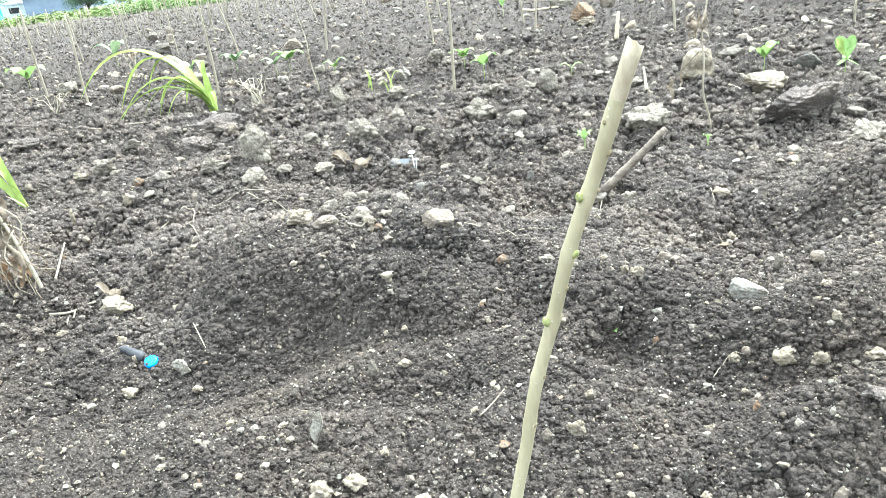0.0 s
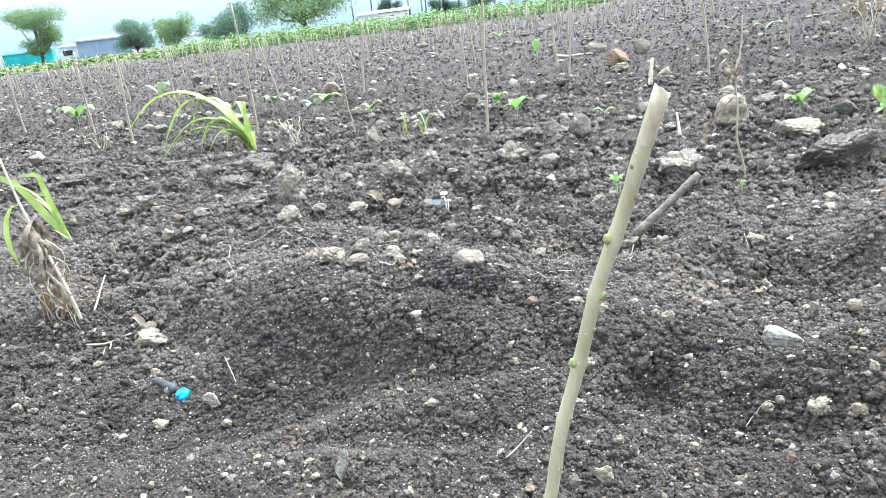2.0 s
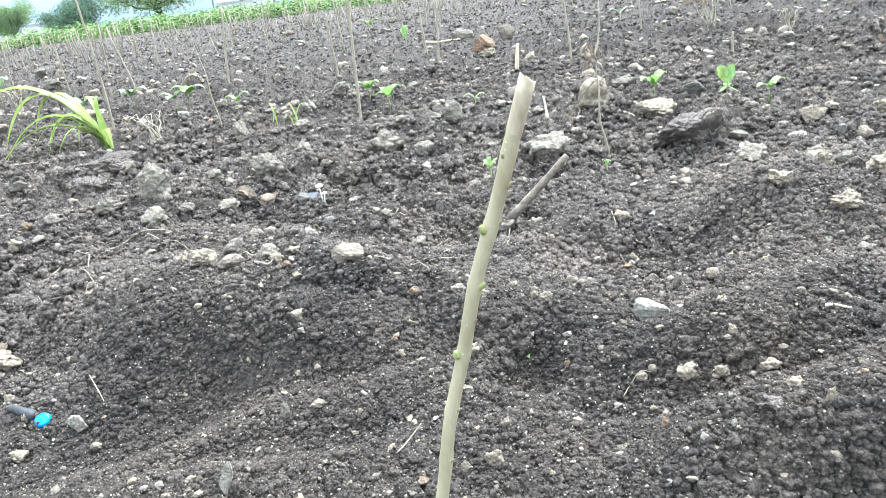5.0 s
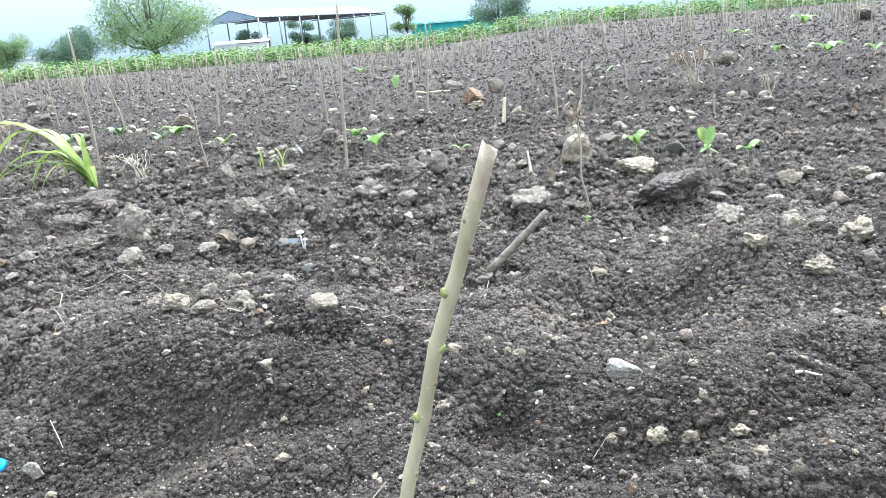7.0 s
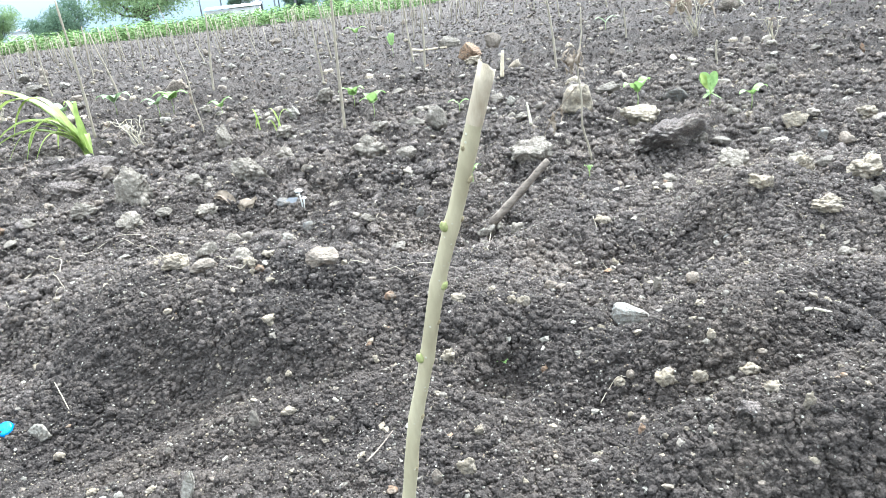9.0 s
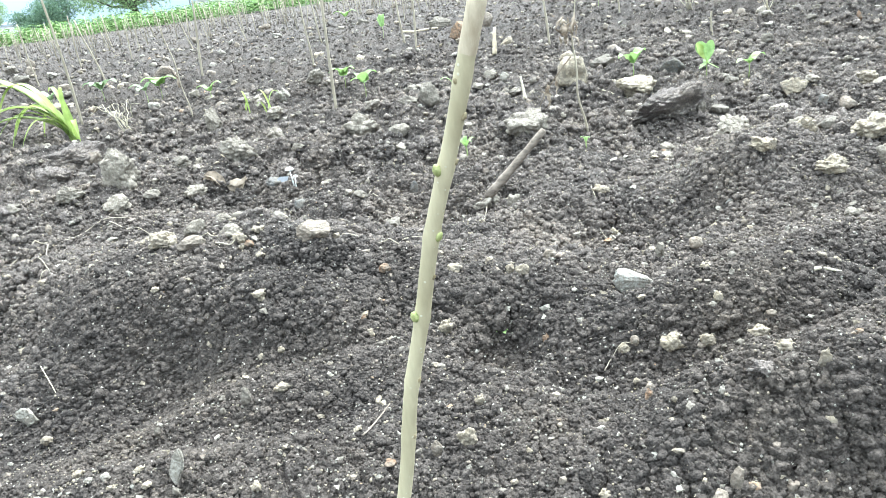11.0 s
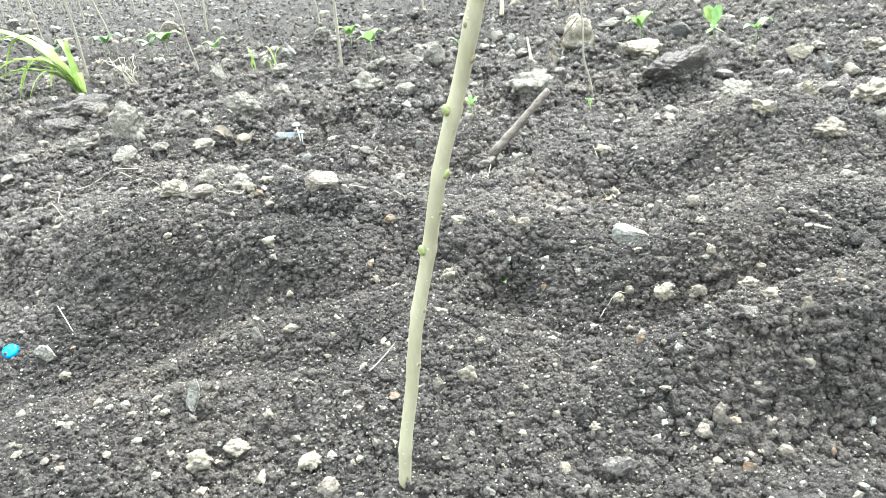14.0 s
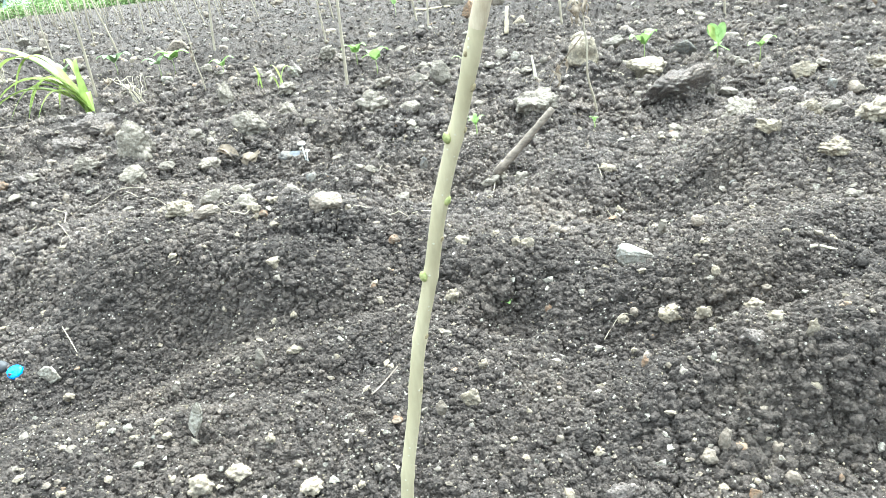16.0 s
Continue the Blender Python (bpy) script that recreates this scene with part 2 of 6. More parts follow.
# near-black panel colour: paints the shade inside a window or doorway
INNER_SHADE = plain_material("inner_shade", (0.02, 0.02, 0.02), (0.05, 0.05, 0.05), 0.9, 0.0, 2)


# ---- builders ----
def from_arrays(name, verts, faces, mat, smooth=False):
    """One mesh from numpy arrays: verts (n, 3), faces (m, 3 or 4)."""
    me = bpy.data.meshes.new(name)
    k = faces.shape[1]
    me.vertices.add(len(verts))
    me.vertices.foreach_set("co", np.ascontiguousarray(verts, dtype=np.float32).ravel())
    me.loops.add(faces.size)
    me.loops.foreach_set("vertex_index", np.ascontiguousarray(faces, dtype=np.int32).ravel())
    me.polygons.add(len(faces))
    me.polygons.foreach_set("loop_start", np.arange(0, faces.size, k, dtype=np.int32))
    me.polygons.foreach_set("use_smooth", np.full(len(faces), smooth))
    me.update(calc_edges=True)
    me.materials.append(mat)
    return new(name, me)


def part(name, bm, mat, parent=None, label=""):
    """Links a bmesh as one mesh object under a thing or a part."""
    me = bpy.data.meshes.new(name)
    bm.normal_update()
    bm.to_mesh(me)
    bm.free()
    me.materials.append(mat)
    me.polygons.foreach_set("use_smooth", [True] * len(me.polygons))
    ob = new(name, me)
    if parent:
        ob.parent = parent
    if label:
        ob["label"] = label
    return ob


def flat(ob):
    ob.data.polygons.foreach_set("use_smooth", [False] * len(ob.data.polygons))
    return ob


def tube(bm, pts, radii, sides=8, cap=True):
    """A round stick along pts."""
    pts = [Vector(p) for p in pts]
    rings, side = [], Vector((1, 0, 0))
    for i, p in enumerate(pts):
        along = (pts[min(i + 1, len(pts) - 1)] - pts[max(i - 1, 0)]).normalized()
        side = (side - along * side.dot(along))
        side = side.normalized() if side.length > 1e-4 else along.orthogonal().normalized()
        up = along.cross(side)
        rings.append([bm.verts.new(p + (side * math.cos(a) + up * math.sin(a)) * radii[i]) for a in (2 * math.pi * k / sides for k in range(sides))])
    for a, b in zip(rings, rings[1:]):
        for k in range(sides):
            bm.faces.new((a[k], a[(k + 1) % sides], b[(k + 1) % sides], b[k]))
    if cap:
        bm.faces.new(rings[0][::-1])
        bm.faces.new(rings[-1])
    return rings


def box(bm, size, at, turn=0.0):
    m = Matrix.Translation(at) @ Matrix.Rotation(radians(turn), 4, "Z") @ Matrix.Diagonal((*size, 1))
    return bmesh.ops.create_cube(bm, size=1, matrix=m)["verts"]


def blade(bm, pts, widths, fold=0.25, side=None):
    """A leaf strip with a folded midrib along pts."""
    pts = [Vector(p) for p in pts]
    rows = []
    for i, p in enumerate(pts):
        along = (pts[min(i + 1, len(pts) - 1)] - pts[max(i - 1, 0)]).normalized()
        across = Vector(side) if side else along.cross(Vector((0, 0, 1)))
        across = across - along * across.dot(along)
        across = across.normalized() if across.length > 1e-4 else Vector((1, 0, 0))
        normal = across.cross(along)
        w = widths[i]
        rows.append([bm.verts.new(p - across * w + normal * w * fold), bm.verts.new(p), bm.verts.new(p + across * w + normal * w * fold)])
    for a, b in zip(rows, rows[1:]):
        bm.faces.new((a[0], a[1], b[1], b[0]))
        bm.faces.new((a[1], a[2], b[2], b[1]))


def arc(base, heading, reach, rise, droop, steps=10):
    """Points of a grass blade that rises from base, leans to heading (degrees) and droops at its end."""
    h = Vector((math.cos(radians(heading)), math.sin(radians(heading)), 0))
    return [Vector(base) + h * reach * (t ** 1.25) + Vector((0, 0, rise * (1 - (1 - t) ** 2) - droop * t ** 3)) for t in (i / steps for i in range(steps + 1))]


def empty(name, at=(0, 0, 0)):
    ob = new(name)
    ob.location = at
    ob.empty_display_size = 0.05
    return ob


# ---- the ground ----
def hump(x, y, cx, cy, rx, ry, turn, height, sharp=1.3):
    """One swell or hollow of the soil: an ellipse at (cx, cy), turned by degrees."""
    c, s = math.cos(radians(turn)), math.sin(radians(turn))
    u, v = ((x - cx) * c + (y - cy) * s) / rx, (-(x - cx) * s + (y - cy) * c) / ry
    return height * np.exp(-((u * u + v * v) ** sharp))


# swells and hollows of the dug soil: place, radii, turn, height, steepness
SWELLS = (
    (-0.42, 1.160, 0.27, 0.150, -6, 0.092, 2.2),     # long planting mound
    (-0.74, 1.330, 0.20, 0.130, 0, 0.050, 1.6),      # its low end
    (-0.26, 0.985, 0.13, 0.058, 0, 0.062, 1.7),      # its swollen front
    (-0.30, 1.330, 0.16, 0.090, 0, 0.034, 1.3),      # its back
    (-0.10, 1.100, 0.15, 0.090, -8, 0.043, 1.5),     # its shoulder
    (-0.50, 0.905, 0.14, 0.075, 16, -0.028, 1.6),    # scooped face
    (-0.62, 0.900, 0.24, 0.120, 8, -0.040, 1.5),     # foot of the face
    (-0.90, 1.080, 0.22, 0.160, 0, -0.081, 1.4),     # low ground beside the mound
    (-0.85, 0.800, 0.38, 0.140, 0, -0.050, 1.4),
    (-0.32, 0.765, 0.22, 0.060, 4, -0.036, 1.5),
    (-1.16, 1.50, 0.16, 0.15, 0, -0.085, 1.6),       # hole behind the withered plant
    (-1.55, 1.86, 0.20, 0.13, 0, -0.060, 1.5),
    (0.05, 0.866, 0.066, 0.056, 10, -0.056, 2.0),    # pit with the sprout
    (0.07, 0.995, 0.12, 0.056, -6, 0.046, 1.8),      # its back wall
    (0.17, 0.900, 0.06, 0.070, 0, 0.028, 1.4),
    (0.38, 0.880, 0.16, 0.080, 6, 0.074, 1.6),       # saddle with the white rock
    (0.33, 1.280, 0.19, 0.140, 0, -0.078, 1.8),      # hollow behind it
    (0.26, 1.225, 0.07, 0.050, 0, -0.048, 1.8),
    (0.76, 1.330, 0.24, 0.200, 0, 0.094, 1.7),       # second mound
    (0.60, 1.380, 0.11, 0.085, 0, 0.045, 1.9),
    (0.62, 1.040, 0.14, 0.080, 0, 0.040, 1.3),
    (0.68, 0.880, 0.10, 0.055, 0, -0.035, 1.5),      # dark hollow at its foot
    (0.42, 0.640, 0.24, 0.078, 4, 0.088, 1.7),       # ridge
    (0.30, 0.500, 0.24, 0.050, 3, -0.016, 1.3),      # its foot
    (0.16, 0.780, 0.10, 0.050, 0, -0.032, 1.3),
    (-0.05, 1.560, 0.20, 0.140, 0, -0.080, 1.5),     # hollows past the mound
    (-0.36, 1.560, 0.18, 0.110, 0, -0.016, 1.4),
    (-0.54, 1.800, 0.17, 0.100, 0, -0.060, 1.6),
    (-0.22, 1.980, 0.15, 0.100, 0, 0.055, 1.6),      # bank behind them
    (0.12, 2.00, 0.22, 0.11, 0, 0.045, 1.5),
    (-0.85, 1.95, 0.30, 0.15, 10, 0.040, 1.4),
    (-0.22, 2.30, 0.20, 0.10, 0, -0.045, 1.4),
    (0.98, 1.62, 0.12, 0.09, 0, -0.050, 1.6),
    (0.55, 1.85, 0.30, 0.13, 0, -0.035, 1.4),
    (-0.95, 2.62, 0.24, 0.12, 0, -0.060, 1.5),
    (-1.45, 2.80, 0.30, 0.14, 0, 0.045, 1.4),
)


def relief(x, y):
    """Height of the dug soil in the large: mounds, planting pits and hollows."""
    x, y = np.asarray(x, float), np.asarray(y, float)
    z = -0.010 + 0 * x
    for cx, cy, rx, ry, turn, height, sharp in SWELLS:
        z = z + hump(x, y, cx, cy, rx, ry, turn, height, sharp)
    far = np.clip((y - 1.6) / 1.5, 0, 1)
    z = z + far * (0.022 * np.sin(x * 2.1 + 1.3 * np.sin(y * 1.1)) * np.sin(y * 2.7 + 0.8 * np.sin(x * 1.7)) + 0.015 * np.sin(x * 5.3 + y * 2.2) * np.sin(y * 6.1 - x * 1.3))
    rise = np.clip(y - 2.5, 0, 24)                                  # the field climbs gently to one side
    t = np.clip((x / np.maximum(y, 1) + 0.06) / 0.26, 0, 1)
    z = z + rise * (0.003 + 0.019 * t * t * (3 - 2 * t))
    return z


def hashed(ix, iy, seed):
    h = (ix.astype(np.int64) * 374761393 + iy.astype(np.int64) * 668265263 + seed * 974711) & 0x7FFFFFFF
    h = ((h ^ (h >> 13)) * 1274126177) & 0x7FFFFFFF
    return ((h ^ (h >> 16)) & 0xFFFF) / 65535.0


def clumps(x, y, size, seed):
    """Soil clumps of about that size: a dome over each cell, cut by cracks. 0 to 1."""
    u, v = x / size, y / size
    iu, iv = np.floor(u), np.floor(v)
    near, second, tone = np.full(u.shape, 9.0), np.full(u.shape, 9.0), np.zeros(u.shape)
    for du in (-1, 0, 1):
        for dv in (-1, 0, 1):
            cu, cv = iu + du, iv + dv
            d = np.hypot(u - cu - hashed(cu, cv, seed), v - cv - hashed(cu, cv, seed + 7))
            closer = d < near
            second = np.where(closer, near, np.minimum(second, d))
            tone = np.where(closer, hashed(cu, cv, seed + 13), tone)
            near = np.where(closer, d, near)
    edge = np.clip((second - near) / 0.20, 0, 1)
    return (0.50 + 0.50 * tone) * np.sqrt(edge) * np.clip(1 - 0.55 * near * near, 0, 1)


def swell(x, y, size, seed):
    """Smooth value noise, 0 to 1."""
    u, v = x / size, y / size
    iu, iv = np.floor(u), np.floor(v)
    fu, fv = u - iu, v - iv
    fu, fv = fu * fu * (3 - 2 * fu), fv * fv * (3 - 2 * fv)
    a, b = hashed(iu, iv, seed), hashed(iu + 1, iv, seed)
    c, d = hashed(iu, iv + 1, seed), hashed(iu + 1, iv + 1, seed)
    return (a * (1 - fu) + b * fu) * (1 - fv) + (c * (1 - fu) + d * fu) * fv


def soil_detail(x, y):
    """Clods, crumbs and cracks on the relief."""
    wx = x + 0.024 * (swell(x, y, 0.06, 3) - 0.5) + 0.008 * (swell(x, y, 0.017, 5) - 0.5)
    wy = y + 0.024 * (swell(x, y, 0.06, 4) - 0.5) + 0.008 * (swell(x, y, 0.017, 6) - 0.5)
    rough = np.clip(swell(x, y, 0.30, 21) * 1.6 - 0.30, 0.10, 1)
    past = np.clip((y - 1.45) / 0.7, 0, 1)                          # coarse clods past the mounds
    z = (0.020 * rough + 0.034 * past * (0.4 + rough)) * (clumps(wx, wy, 0.095, 1) - 0.45)
    z = z + (0.010 + 0.014 * rough + 0.012 * past) * (clumps(wx, wy, 0.038, 2) - 0.45)
    z = z + (0.0080 + 0.006 * past) * (0.5 + 0.7 * swell(x, y, 0.11, 41)) * (clumps(wx, wy, 0.0160, 8) - 0.4)
    z = z + (0.0026 + 0.004 * past) * (0.55 + 0.7 * swell(x, y, 0.08, 43)) * (clumps(wx, wy, 0.0082, 9) - 0.4)
    return z + 0.026 * (swell(x, y, 0.22, 31) - 0.5) + 0.014 * (swell(x, y, 0.085, 33) - 0.5)


def soil_height(x, y):
    """Height of the soil with its clods, crumbs and cracks."""
    x, y = np.asarray(x, float), np.asarray(y, float)
    return relief(x, y) + soil_detail(x, y)


def slope_normal(x, y):
    """The way out of the relief."""
    e = 0.004
    n = np.stack([(relief(x - e, y) - relief(x + e, y)) / (2 * e), (relief(x, y - e) - relief(x, y + e)) / (2 * e), np.ones_like(x)], -1)
    return n / np.linalg.norm(n, axis=-1, keepdims=True)


def rows_of(start, end, fine, power, growth, last):
    """Places ahead: steps that widen with the distance, then growing ones to the last."""
    out = [start]
    while out[-1] < end:
        out.append(out[-1] + fine * out[-1] ** power)
    step = out[-1] - out[-2]
    while out[-1] < last:
        step *= growth
        out.append(out[-1] + step)
    return np.array(out)


# one sheet to the horizon: a fan that is fine near the planted cutting and widens with the distance
ahead = rows_of(0.42, 4.2, 0.0032, 1.5, 1.035, 28.0)
ahead = np.concatenate([-np.geomspace(3000, 0.3, 16), [-0.1, 0.1, 0.25, 0.34, 0.39], ahead, np.geomspace(ahead[-1] * 1.15, 3000, 18)])
fan = np.arange(-1.12, 0.86, 0.0027)
margin = np.geomspace(0.004, 3000, 26)
share = np.concatenate([np.full(26, fan[0]), fan, np.full(26, fan[-1])])
extra = np.concatenate([-margin[::-1], np.zeros(len(fan)), margin])
gy = np.repeat(ahead[:, None], len(share), 1)
gx = share[None] * np.maximum(ahead, 0.42)[:, None] + extra[None] * np.maximum(ahead, 0.42)[:, None] ** 0.5
calm = np.clip((ahead - 0.10) / 0.30, 0, 1)[:, None] / (1 + (extra[None] / 0.15) ** 2)          # clods end where the sheet grows coarse
soil = np.stack([gx, gy, relief(gx, gy)], -1) + slope_normal(gx, gy) * (soil_detail(gx, gy) * calm)[..., None]
rows_n, cols_n = gx.shape
idx = np.arange(rows_n * cols_n).reshape(rows_n, cols_n)
quads = np.stack([idx[:-1, :-1].ravel(), idx[:-1, 1:].ravel(), idx[1:, 1:].ravel(), idx[1:, :-1].ravel()], 1)
ground = from_arrays("ground", soil.reshape(-1, 3), quads, SOIL, True)
tagged(ground, "dark crumbly dug soil with mounds and hollows", "soil", kind="structure")


def on_soil(x, y):
    return float(soil_height(np.array([x]), np.array([y]))[0])


# ---- crumbs and grit: loose matter that nobody could count ----
def lump_templates(count, level, seed, knobs):
    rng, out = np.random.default_rng(seed), []
    for _ in range(count):
        bm = bmesh.new()
        bmesh.ops.create_icosphere(bm, subdivisions=level, radius=1.0)
        off = Vector(rng.uniform(-50, 50, 3))
        for v in bm.verts:
            d = 1 + knobs * noise.noise(v.co * 1.3 + off) + 0.5 * knobs * noise.noise(v.co * 3.1 + off)
            v.co *= d
        bm.verts.ensure_lookup_table()
        out.append((np.array([v.co for v in bm.verts]), np.array([[v.index for v in f.verts] for f in bm.faces])))
        bm.free()
    return out


def rubble_templates(count, level, seed):
    """Broken lumps: knobs crowded on a core, some faces split off."""
    rnd, out = random.Random(seed), []
    for _ in range(count):
        bm = bmesh.new()
        bmesh.ops.create_icosphere(bm, subdivisions=level, radius=1.0)
        roughen(bm, rnd, 0.5, 0.55, 5)
        bm.verts.ensure_lookup_table()
        out.append((np.array([v.co for v in bm.verts]), np.array([[v.index for v in f.verts] for f in bm.faces])))
        bm.free()
    return out


def roughen(bm, rnd, swing, knob, splits, radius=1.0, crack=0.0):
    """Turns a ball into a rough lump: uneven core, crowded knobs, split faces, fine crust."""
    off = Vector((rnd.uniform(-40, 40), rnd.uniform(-40, 40), rnd.uniform(-40, 40)))
    cuts = [(Vector((rnd.uniform(-1, 1), rnd.uniform(-1, 1), rnd.uniform(-0.5, 1))).normalized(), rnd.uniform(0.55, 0.85)) for _ in range(splits)]
    for v in bm.verts:
        p = v.co / radius
        d = 0.92 + swing * noise.noise(p * 1.1 + off)
        d += knob * (0.42 - noise.voronoi(p * 1.9 + off)[0][0]) + 0.5 * knob * (0.40 - noise.voronoi(p * 4.2 + off)[0][0])
        q = p * max(d, 0.35)
        for c, far in cuts:
            over = q.dot(c) - far
            if over > 0:
                q -= c * over * 0.85
        fine = 0.09 * noise.noise(p * 6 + off) + 0.06 * noise.noise(p * 13 + off) + 0.035 * noise.noise(p * 27 + off)
        if crack:
            fine -= crack * max(0, 0.10 - abs(noise.noise(p * 3.3 + off))) / 0.10
        v.co = q * (1 + fine) * radius


def scatter(name, templates, xs, ys, sizes, sink, squash, mat, seed, smooth=False):
    """Many lumps lying in the soil, as one mesh."""
    rng = np.random.default_rng(seed)
    xs, ys, zs = (np.stack([xs, ys, relief(xs, ys)], 1) + slope_normal(xs, ys) * soil_detail(xs, ys)[:, None]).T
    kinds = rng.integers(0, len(templates), len(xs))
    turn, lean = rng.uniform(0, 2 * np.pi, len(xs)), rng.uniform(-0.6, 0.6, len(xs))
    wide = rng.uniform(0.75, 1.3, (len(xs), 2))
    tall = rng.uniform(*squash, len(xs))
    verts, faces, base = [], [], 0
    for k, (tv, tf) in enumerate(templates):
        at = np.nonzero(kinds == k)[0]
        if not len(at):
            continue
        p = tv[None] * np.stack([wide[at, 0], wide[at, 1], tall[at]], 1)[:, None] * sizes[at, None, None]
        c, s = np.cos(lean[at])[:, None], np.sin(lean[at])[:, None]
        p = np.stack([p[..., 0], p[..., 1] * c - p[..., 2] * s, p[..., 1] * s + p[..., 2] * c], -1)
        c, s = np.cos(turn[at])[:, None], np.sin(turn[at])[:, None]
        p = np.stack([p[..., 0] * c - p[..., 1] * s, p[..., 0] * s + p[..., 1] * c, p[..., 2]], -1)
        p += np.stack([xs[at], ys[at], zs[at] + sink * sizes[at]], 1)[:, None]
        verts.append(p.reshape(-1, 3))
        faces.append((tf[None] + (np.arange(len(at)) * len(tv))[:, None, None] + base).reshape(-1, tf.shape[1]))
        base += len(at) * len(tv)
    return from_arrays(name, np.concatenate(verts), np.concatenate(faces), mat, smooth)


def spread(rng, count, near, far, slope, margin, power):
    """Random places over the ground between two distances, denser near by."""
    ys = near * (far / near) ** (rng.uniform(0, 1, count) ** power)
    xs = rng.uniform(-1, 0.72, count) * (margin + slope * ys)
    return xs, ys


def chip_templates(count, seed):
    """Eight-sided clods for the far field."""
    rng, out = np.random.default_rng(seed), []
    tips = np.array([(1, 0, 0), (0, 1, 0), (-1, 0, 0), (0, -1, 0), (0, 0, 1), (0, 0, -1)], float)
    sides = np.array([(0, 1, 4), (1, 2, 4), (2, 3, 4), (3, 0, 4), (1, 0, 5), (2, 1, 5), (3, 2, 5), (0, 3, 5)])
    for _ in range(count):
        out.append((tips * rng.uniform(0.7, 1.25, (6, 1)) + rng.uniform(-0.3, 0.3, (6, 3)), sides))
    return out


# loose crumbs of many sizes on the fresh digging, small clods past it
def strewn(count, near, far, low, high, power, seed):
    """Places and sizes of crumbs strewn in drifts between two distances; sizes grow a little with the distance."""
    rng = np.random.default_rng(seed)
    xs, ys = spread(rng, count * 2, near, far, 1.06, 0.10, 1.0)
    keep = swell(xs, ys, 0.16, 51) * 0.6 + swell(xs, ys, 0.05, 52) * 0.4 + 0.22 * rng.uniform(-1, 1, len(xs)) > 0.45
    xs, ys = xs[keep][:count], ys[keep][:count]
    return xs, ys, (low + (high - low) * rng.uniform(0, 1, len(xs)) ** power) * np.clip(0.45 + 0.6 * ys, 0.7, 2.2)


def packed(rng, pitch, near, far):
    """Crumbs that lie side by side, row by row: places and sizes. Coarse and fine drifts, with bare dusty patches."""
    xs, ys = [], []
    for n, y in enumerate(np.arange(near, far, pitch * 0.87)):
        row = np.arange(-(0.12 + 1.06 * y), 0.12 + 0.78 * y, pitch) + (pitch / 2 if n % 2 else 0)
        xs.append(row)
        ys.append(np.full(len(row), y))
    xs, ys = np.concatenate(xs), np.concatenate(ys)
    xs, ys = xs + rng.uniform(-0.42, 0.42, len(xs)) * pitch, ys + rng.uniform(-0.42, 0.42, len(ys)) * pitch
    drift = swell(xs, ys, 0.15, 51) * 0.6 + swell(xs, ys, 0.05, 52) * 0.4
    keep = drift + 0.25 * rng.uniform(-1, 1, len(xs)) > 0.16
    steep = slope_normal(xs, ys)[:, 2] < 0.90                       # more lie on a slope than its plan shows
    for _ in range(2):
        k = np.count_nonzero(steep)
        xs, ys = np.append(xs, xs[:len(steep)][steep] + rng.uniform(-0.5, 0.5, k) * pitch), np.append(ys, ys[:len(steep)][steep] + rng.uniform(-0.5, 0.5, k) * pitch)
        drift, keep = np.append(drift, drift[:len(steep)][steep]), np.append(keep, keep[:len(steep)][steep])
    sizes = pitch * 0.60 * (0.55 + 0.85 * drift) * np.clip(np.exp(rng.normal(-0.12, 0.38, len(xs))), 0.45, 2.3)
    return xs[keep], ys[keep], sizes[keep]


for n, (pitch, near, far, level) in enumerate(((0.0052, 0.44, 0.64, 2), (0.0052, 0.64, 0.86, 1), (0.0063, 0.86, 1.25, 1), (0.0080, 1.25, 2.1, 1))):
    cx, cy, size = packed(np.random.default_rng(4 + n), pitch, near, far)
    # darker crumbs in front; mask dry picks paler ones on the mound tops and past them
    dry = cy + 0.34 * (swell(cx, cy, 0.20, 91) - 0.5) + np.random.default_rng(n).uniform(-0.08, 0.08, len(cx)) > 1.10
    for name, here, mat, label in (("soil_crumbs", ~dry, CRUMB, "loose dark crumbs of damp soil"), ("dusty_crumbs", dry, PALE_CRUMB, "loose crumbs of dry dusty soil on the mounds")):
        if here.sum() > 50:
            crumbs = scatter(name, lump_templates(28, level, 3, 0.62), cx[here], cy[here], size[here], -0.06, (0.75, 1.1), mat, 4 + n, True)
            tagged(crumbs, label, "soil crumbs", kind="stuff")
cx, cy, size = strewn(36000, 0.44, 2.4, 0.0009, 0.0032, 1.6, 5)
tagged(scatter("dry_crumbs", chip_templates(24, 2), cx, cy, size, 0.2, (0.7, 1.1), PALE_CRUMB, 5, True), "loose crumbs of dried soil on the mounds", "soil crumbs", kind="stuff")
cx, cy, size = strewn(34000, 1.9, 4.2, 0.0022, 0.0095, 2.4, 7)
tagged(scatter("coarse_crumbs", chip_templates(24, 8), cx, cy, size, 0.15, (0.7, 1.1), PALE_CRUMB, 7, True), "crumbs and small clods of dried soil", "soil crumbs", kind="stuff")
rng = np.random.default_rng(12)
fx, fy = spread(rng, 32000, 3.6, 24.0, 0.98, 0.3, 1.1)
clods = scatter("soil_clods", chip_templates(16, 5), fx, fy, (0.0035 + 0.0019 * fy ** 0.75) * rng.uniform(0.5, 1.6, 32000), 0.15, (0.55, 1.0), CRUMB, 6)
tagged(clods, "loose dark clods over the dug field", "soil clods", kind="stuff")

